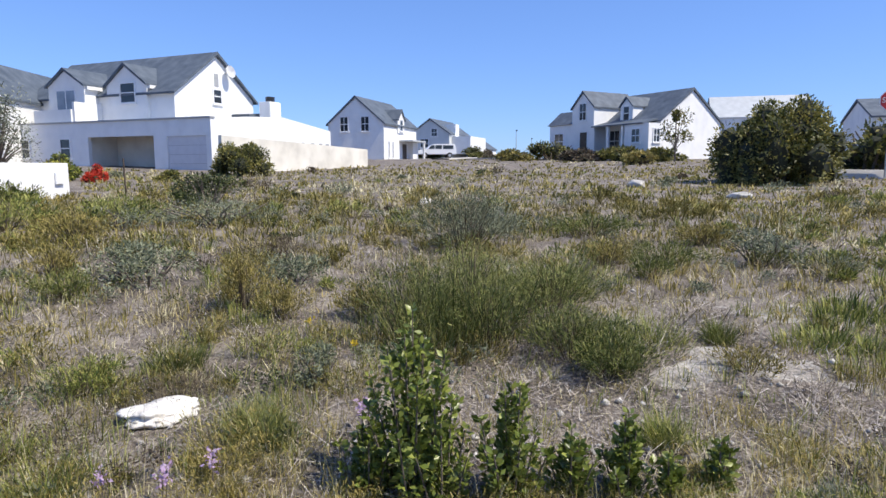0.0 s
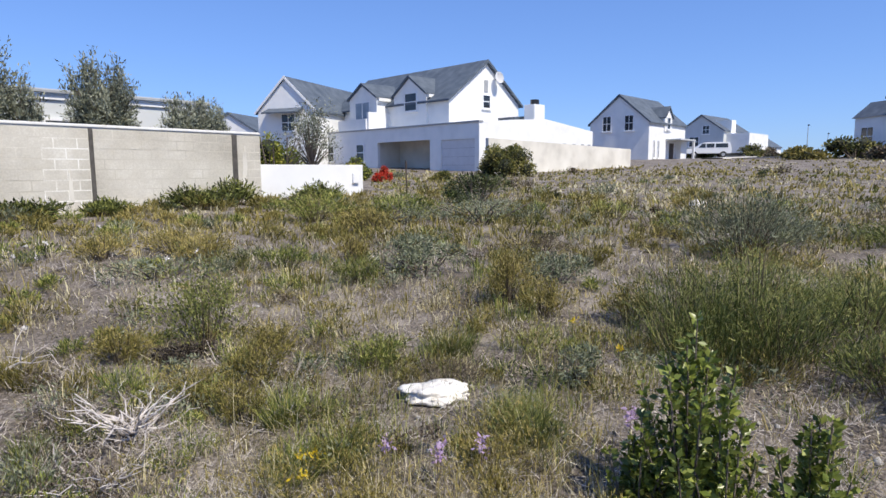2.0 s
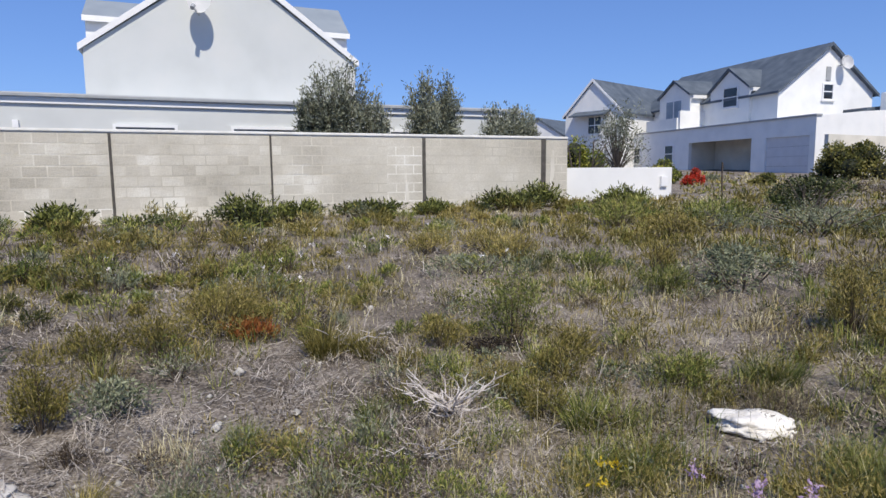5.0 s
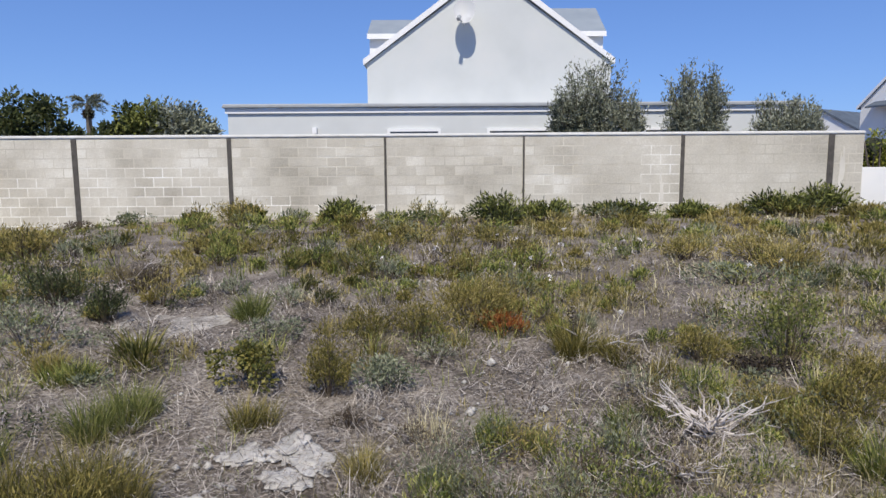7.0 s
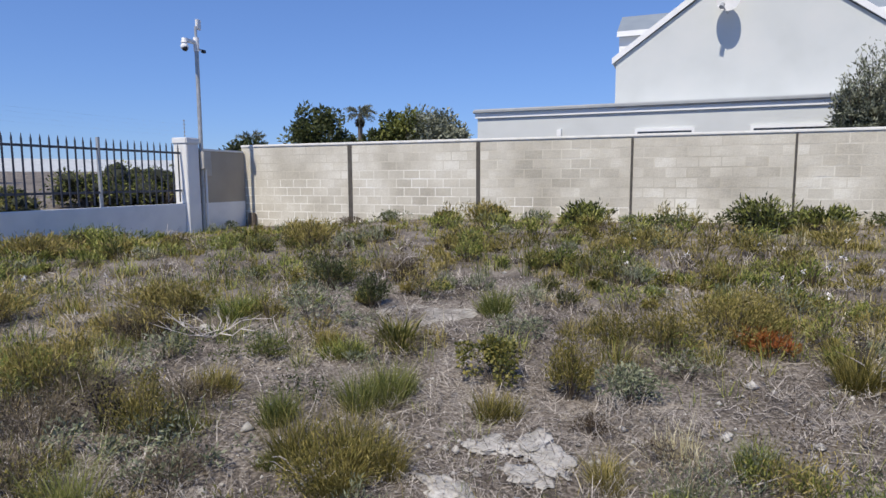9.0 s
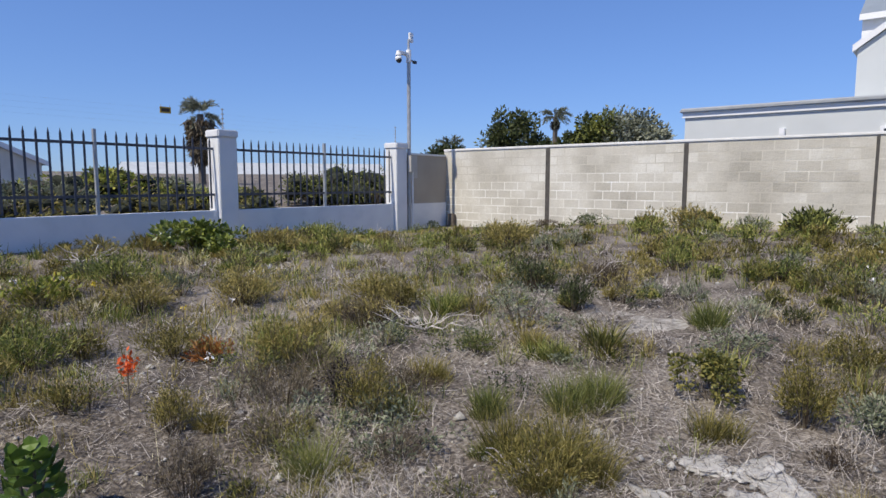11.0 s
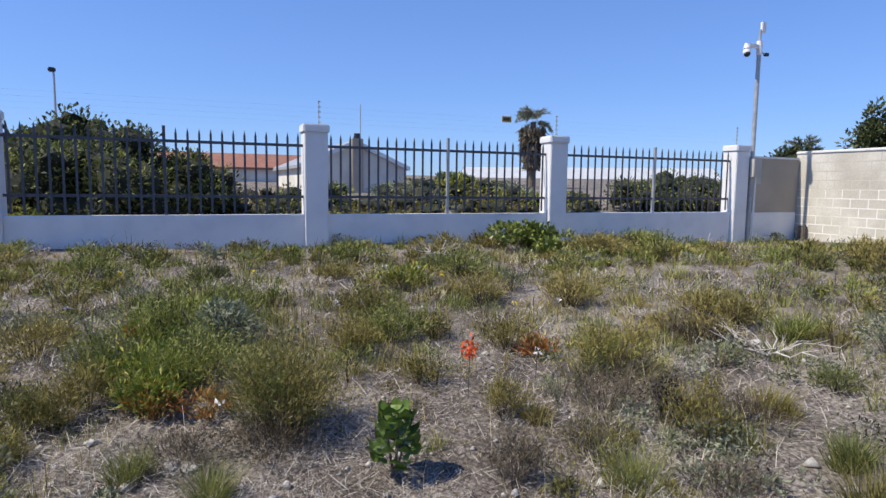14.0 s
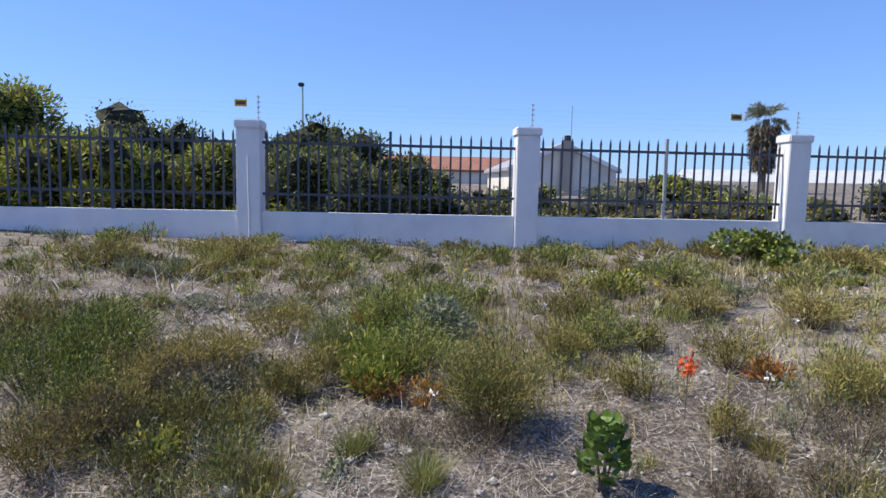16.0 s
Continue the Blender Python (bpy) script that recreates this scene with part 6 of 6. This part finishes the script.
for x, y, r, h, m in ((58, 6.5, 3.0, 2.0, "dark_leaf"), (55, 9.5, 2.0, 1.2, "olive"), (53, 3.6, 2.0, 1.2, "brown_leaf"), (54, 0.5, 2.2, 1.5, "dark_leaf"), (53, -3.0, 2.0, 1.2, "dark_leaf"), (45, -1.0, 1.6, 1.0, "olive"), (32, -10.5, 3.0, 2.8, "dark_leaf"), (36, -13.5, 3.0, 3.0, "dark_leaf"), (84, 20, 2.6, 1.8, "dark_leaf"), (98, 21.5, 2.2, 2.0, "brown_leaf"), (78, 25, 2.5, 1.6, "dark_leaf")):
    big_bush("roadside_bush", x, y, r, h, 1500, 0.3, m, "roadside garden bush in front of the houses", 12, "roadside bushes")
tree("young_tree", 50.5, -3.6, 2.0, 4.3, 2.6, 900, 0.22, "dark_leaf", "young tree before the white gable", 0.3, 9, 0.5, 0.08)
tree("bare_tree", 16.2, 20.9, 1.0, 3.45, 2.7, 4200, 0.1, "olive_leaf", "nearly bare grey tree behind the low wall", 0.25, 34, 0.4, 0.08)
for x, y, h, w, m in ((-20.9, 32.2, 5.4, 3.8, "deep_leaf"), (-19.3, 33.4, 3.7, 2.6, "deep_leaf"), (-16.6, 35.0, 5.1, 4.0, "thicket_leaf"), (-14.8, 35.6, 5.2, 4.0, "olive_leaf"), (-18.0, 34.6, 4.2, 2.4, "deep_leaf"), (-13.6, 35.9, 4.2, 2.4, "olive_leaf"), (-24.3, 30.2, 2.9, 3.2, "deep_leaf")):
    tree("far_tree", x, y, 0.8, h, w, 6000, 0.27, m, "leafy tree beyond the block wall", 0.15, 36, 0.45, 0.12, group="trees beyond the wall")
palm(-22.0, 39.5, 0.8, 6.1, 1.8, "palm tree beyond the block wall", 0.2)
palm(-25.2, 31.5, 0.8, 3.6, 2.0, "short palm beyond the corner", 0.2)
palm(-31.7, 18.2, 0.8, 5.2, 1.9, "palm with a skirt of dead fronds behind the fence", 0.62)
# thicket behind the fence
for x, y, r, h, n, m in ((-15.0, -9.0, 2.9, 3.3, 5200, "yellow_leaf"), (-15.4, -11.5, 2.9, 4.1, 5200, "yellow_leaf"), (-13.9, -6.6, 1.9, 2.1, 3000, "yellow_leaf"), (-17.5, -6.0, 2.8, 2.7, 3400, "thicket_leaf"), (-14.3, -0.1, 1.3, 1.95, 2600, "thicket_leaf"), (-20.5, -3.6, 3.0, 3.3, 3000, "thicket_leaf"), (-14.5, -4.5, 1.9, 2.1, 3400, "yellow_leaf"), (-14.1, -1.5, 2.1, 2.35, 3600, "thicket_leaf"), (-15.6, -2.4, 2.0, 2.2, 2600, "thicket_leaf"),
                         (-18.5, 0.6, 1.8, 1.0, 1800, "brown_leaf"), (-15.0, 1.6, 1.3, 0.8, 1400, "dark_leaf"), (-17.0, 3.0, 1.6, 1.0, 1500, "green"), (-14.0, 4.2, 1.5, 0.75, 1500, "olive"), (-20.8, 8.6, 2.6, 1.25, 2400, "yellow_leaf"), (-22.5, 11.0, 2.2, 1.0, 1600, "blue"), (-13.6, 2.6, 1.1, 0.5, 900, "olive"), (-13.2, 6.2, 1.3, 0.45, 900, "green"), (-16.5, 9.6, 1.8, 1.0, 1500, "yellow_leaf"), (-18.6, 6.4, 1.9, 1.1, 1700, "blue"), (-13.0, 8.8, 1.1, 0.45, 900, "lime"), (-13.0, 12.6, 1.2, 0.5, 900, "lime"), (-13.1, -2.6, 1.2, 0.6, 900, "yellow_leaf"), (-15.6, 7.6, 1.4, 0.8, 1300, "olive"),
                         (-14.6, 9.6, 1.0, 1.0, 1200, "dark_leaf"), (-16.2, 13.2, 1.5, 1.6, 2200, "thicket_leaf"), (-15.2, 14.6, 1.7, 1.7, 2600, "thicket_leaf"), (-17.2, 15.2, 1.8, 1.5, 1800, "green"), (-13.4, 10.8, 0.8, 0.6, 700, "lime"), (-26, -11, 4.0, 3.6, 2600, "dark_leaf"), (-24, -4, 3.0, 2.4, 1800, "dark_leaf")):
    big_bush("thicket_bush", x, y, r, h, int(n * (3.4 if y < 0.5 and x > -20 else 1.6)), 0.105 if x > -20 and y > -3 else 0.14, m, "wild bush in the thicket behind the fence", 26, "bushes behind the fence", 0.38 if x > -20 else 0.5)

# ---- road, posts and car ----


def strip(name, pts, half, lift, mat, label, category):
    v, t = [], []
    p = np.array(pts, float)
    s = np.linspace(0, 1, 60)
    q = np.stack([np.interp(s, np.linspace(0, 1, len(p)), p[:, k]) for k in (0, 1)], 1)
    d = np.gradient(q, axis=0)
    d /= np.linalg.norm(d, axis=1, keepdims=True)
    nn = np.stack([-d[:, 1], d[:, 0]], 1)
    for w in (-half, half):
        e = q + w * nn
        v.append(np.c_[e, lie(q[:, 0], q[:, 1]) + lift])
        v.append(np.c_[e, lie(q[:, 0], q[:, 1]) - 0.5])
    v = np.concatenate(v)
    n = len(q)
    i = np.arange(n - 1)
    t = []
    for a, b in ((0, 2), (1, 0), (2, 3)):
        A, B = a * n + i, b * n + i
        t += [np.stack([A, A + 1, B], 1), np.stack([B, A + 1, B + 1], 1)]
    return tagged(new(name, mesh_of(name, v, np.concatenate(t), M[mat])), label, category, kind="structure")


strip("road", [(60, 13.5), (80, 16), (110, 20.5), (150, 26.5)], 2.6, 0.05, "asphalt", "grey asphalt road going over the rise", "road")
strip("pavement", [(58, 17.3), (80, 19.8), (110, 24.2)], 0.9, 0.12, "concrete", "pale concrete pavement along the road", "pavement")
strip("pavement", [(27.5, -6.2), (26.0, -9.0), (24.0, -14.0)], 0.9, 0.3, "concrete", "pale concrete pavement beside the big bush", "pavement")


def street_lamp(x, y, h, label):
    z = float(lie(x, y))
    T = empty("street_lamp", pose(x, y, z), label, "street lamp", "street lamps")
    part("pole", rod((0, 0, -0.2), (0, 0, h), 0.09, 0.05, 8), M["galv"], T)
    part("lamp_head", box(-0.13, 0.13, -0.26, 0.1, h - 0.12, h + 0.12, 0.05), M["black"], T)


street_lamp(128, 21.7, 6.6, "far street lamp on a thin pole")
street_lamp(148, 21.4, 6.4, "far street lamp on a thin pole")
street_lamp(-40.0, -6.6, 5.9, "floodlight on a thin pole behind the thicket")


def stop_sign(x, y):
    z = float(lie(x, y))
    T = empty("stop_sign", pose(x, y, z, 0, 0, -88), "red octagonal stop sign on a grey post", "road sign")
    part("post", rod((0, 0.03, -0.2), (0, 0.03, 2.95), 0.035, 0.035, 8), M["galv"], T)
    oct8 = [(0.36 * math.cos(math.radians(22.5 + 45 * k)), 2.68 + 0.36 * math.sin(math.radians(22.5 + 45 * k))) for k in range(8)]
    face = part("sign_face", prism(oct8, "y", -0.012, 0.0), M["red"], T)
    rim = [(1.07 * a, 2.68 + 1.07 * (b - 2.68)) for a, b in oct8]
    part("sign_rim", prism(rim, "y", -0.008, 0.004), M["trim"], T, "white rim")
    cu = bpy.data.curves.new("lettering", "FONT")
    cu.body, cu.size, cu.align_x, cu.align_y, cu.extrude = "STOP", 0.25, "CENTER", "CENTER", 0.002
    cu.materials.append(M["trim"])
    o = new("lettering", cu)
    o.parent, o.matrix_basis = face, pose(0, -0.016, 2.68, 90, 0, 0)
    return T


stop_sign(24.45, -8.5)
stake = part("stake", rod((12.44, 11.96, 0.6), (12.4, 11.96, 1.85), 0.025, 0.02, 6), M["timber"])
tagged(stake, "thin dark leaning wooden stake in the grass", "stake")


def pickup(x, y, turn):
    z = float(lie(x, y))
    T = empty("pickup", pose(x, y, z + 0.05, 0, 0, turn), "white pickup with a canopy parked by the road", "car")
    side = [(-2.5, 0.45), (2.5, 0.45), (2.55, 0.85), (2.35, 1.02), (1.35, 1.12), (0.65, 1.68), (0.3, 1.75), (-2.3, 1.78), (-2.5, 1.1)]
    bm = prism(side, "y", -0.85, 0.85)
    bmesh.ops.bevel(bm, geom=bm.edges[:], offset=0.06, segments=2, affect="EDGES")
    part("body", bm, M["car"], T)
    for s in (-1, 1):
        for a, b in ((0.35, 1.15), (-0.6, 0.25), (-2.1, -0.75)):
            a2 = min(b, 0.75) if b > 1 else b
            part("side_window", prism([(a, 1.15), (b, 1.15), (a2, 1.6), (a, 1.62)], "y", s * 0.86 - 0.01, s * 0.86 + 0.01), M["glass"], T)
        for xx in (-1.6, 1.6):
            w = part("wheel", rod((xx, s * 0.62, 0.34), (xx, s * 0.88, 0.34), 0.37, 0.37, 18), M["tyre"], T)
            part("rim", rod((xx, s * 0.87, 0.34), (xx, s * 0.9, 0.34), 0.2, 0.2, 12), M["galv"], w)
    return T


pickup(76.7, 23.4, 118)

# ---- blocks of the wall ----


def wall_blocks():
    def block_mesh(w):
        bm = box(0, w, -0.002, 0.03, 0, 0.178)
        me = bpy.data.meshes.new("block")
        bm.to_mesh(me)
        bm.free()
        me.materials.append(M["block"])
        return me

    full, half = block_mesh(0.378), block_mesh(0.18)
    spots = []
    edges = [WX0] + JOINTS + [WX1]
    gaps = [0.0] + GAPS + [0.0]
    for c in range(11):
        z = WZ1 - 0.2 * (c + 1) + 0.006
        for k in range(len(edges) - 1):
            a, b = edges[k] + gaps[k], edges[k + 1] - gaps[k + 1]
            n = max(1, round((b - a) / 0.4))
            f = (b - a) / (0.4 * n)
            x = a + 0.006
            row = [half] + [full] * (n - 1) + [half] if c % 2 else [full] * n
            for me in row:
                spots.append((x, z, me, f))
                x += f * (0.4 if me is full else 0.2)
    spots.sort(key=lambda s: abs(s[0] + 3.5) + 2 * abs(s[1] - 1.5))
    vs, ts = [], []
    f = np.array([[0, 1, 3], [0, 3, 2], [4, 6, 7], [4, 7, 5], [0, 4, 5], [0, 5, 1], [2, 3, 7], [2, 7, 6], [0, 2, 6], [0, 6, 4], [1, 5, 7], [1, 7, 3]])
    for n, (x, z, me, fx) in enumerate(spots):
        dy = random.uniform(-0.002, 0.001)
        if n < 300:
            o = new("block", me)
            o.parent, o.matrix_basis = wall_north, pose(x, WY + dy, z) @ Matrix.Diagonal((fx, 1, 1, 1))
        else:
            w = fx * (0.378 if me is full else 0.18)
            vs.append(np.array([(x + a, WY + dy + b, z + c) for a in (0, w) for b in (-0.002, 0.03) for c in (0, 0.178)]))
            ts.append(f + 8 * len(ts))
    rest = new("blocks", mesh_of("blocks", np.concatenate(vs), np.concatenate(ts), M["block"], True))
    rest.parent = wall_north
    tagged(rest, kind="stuff")


wall_blocks()
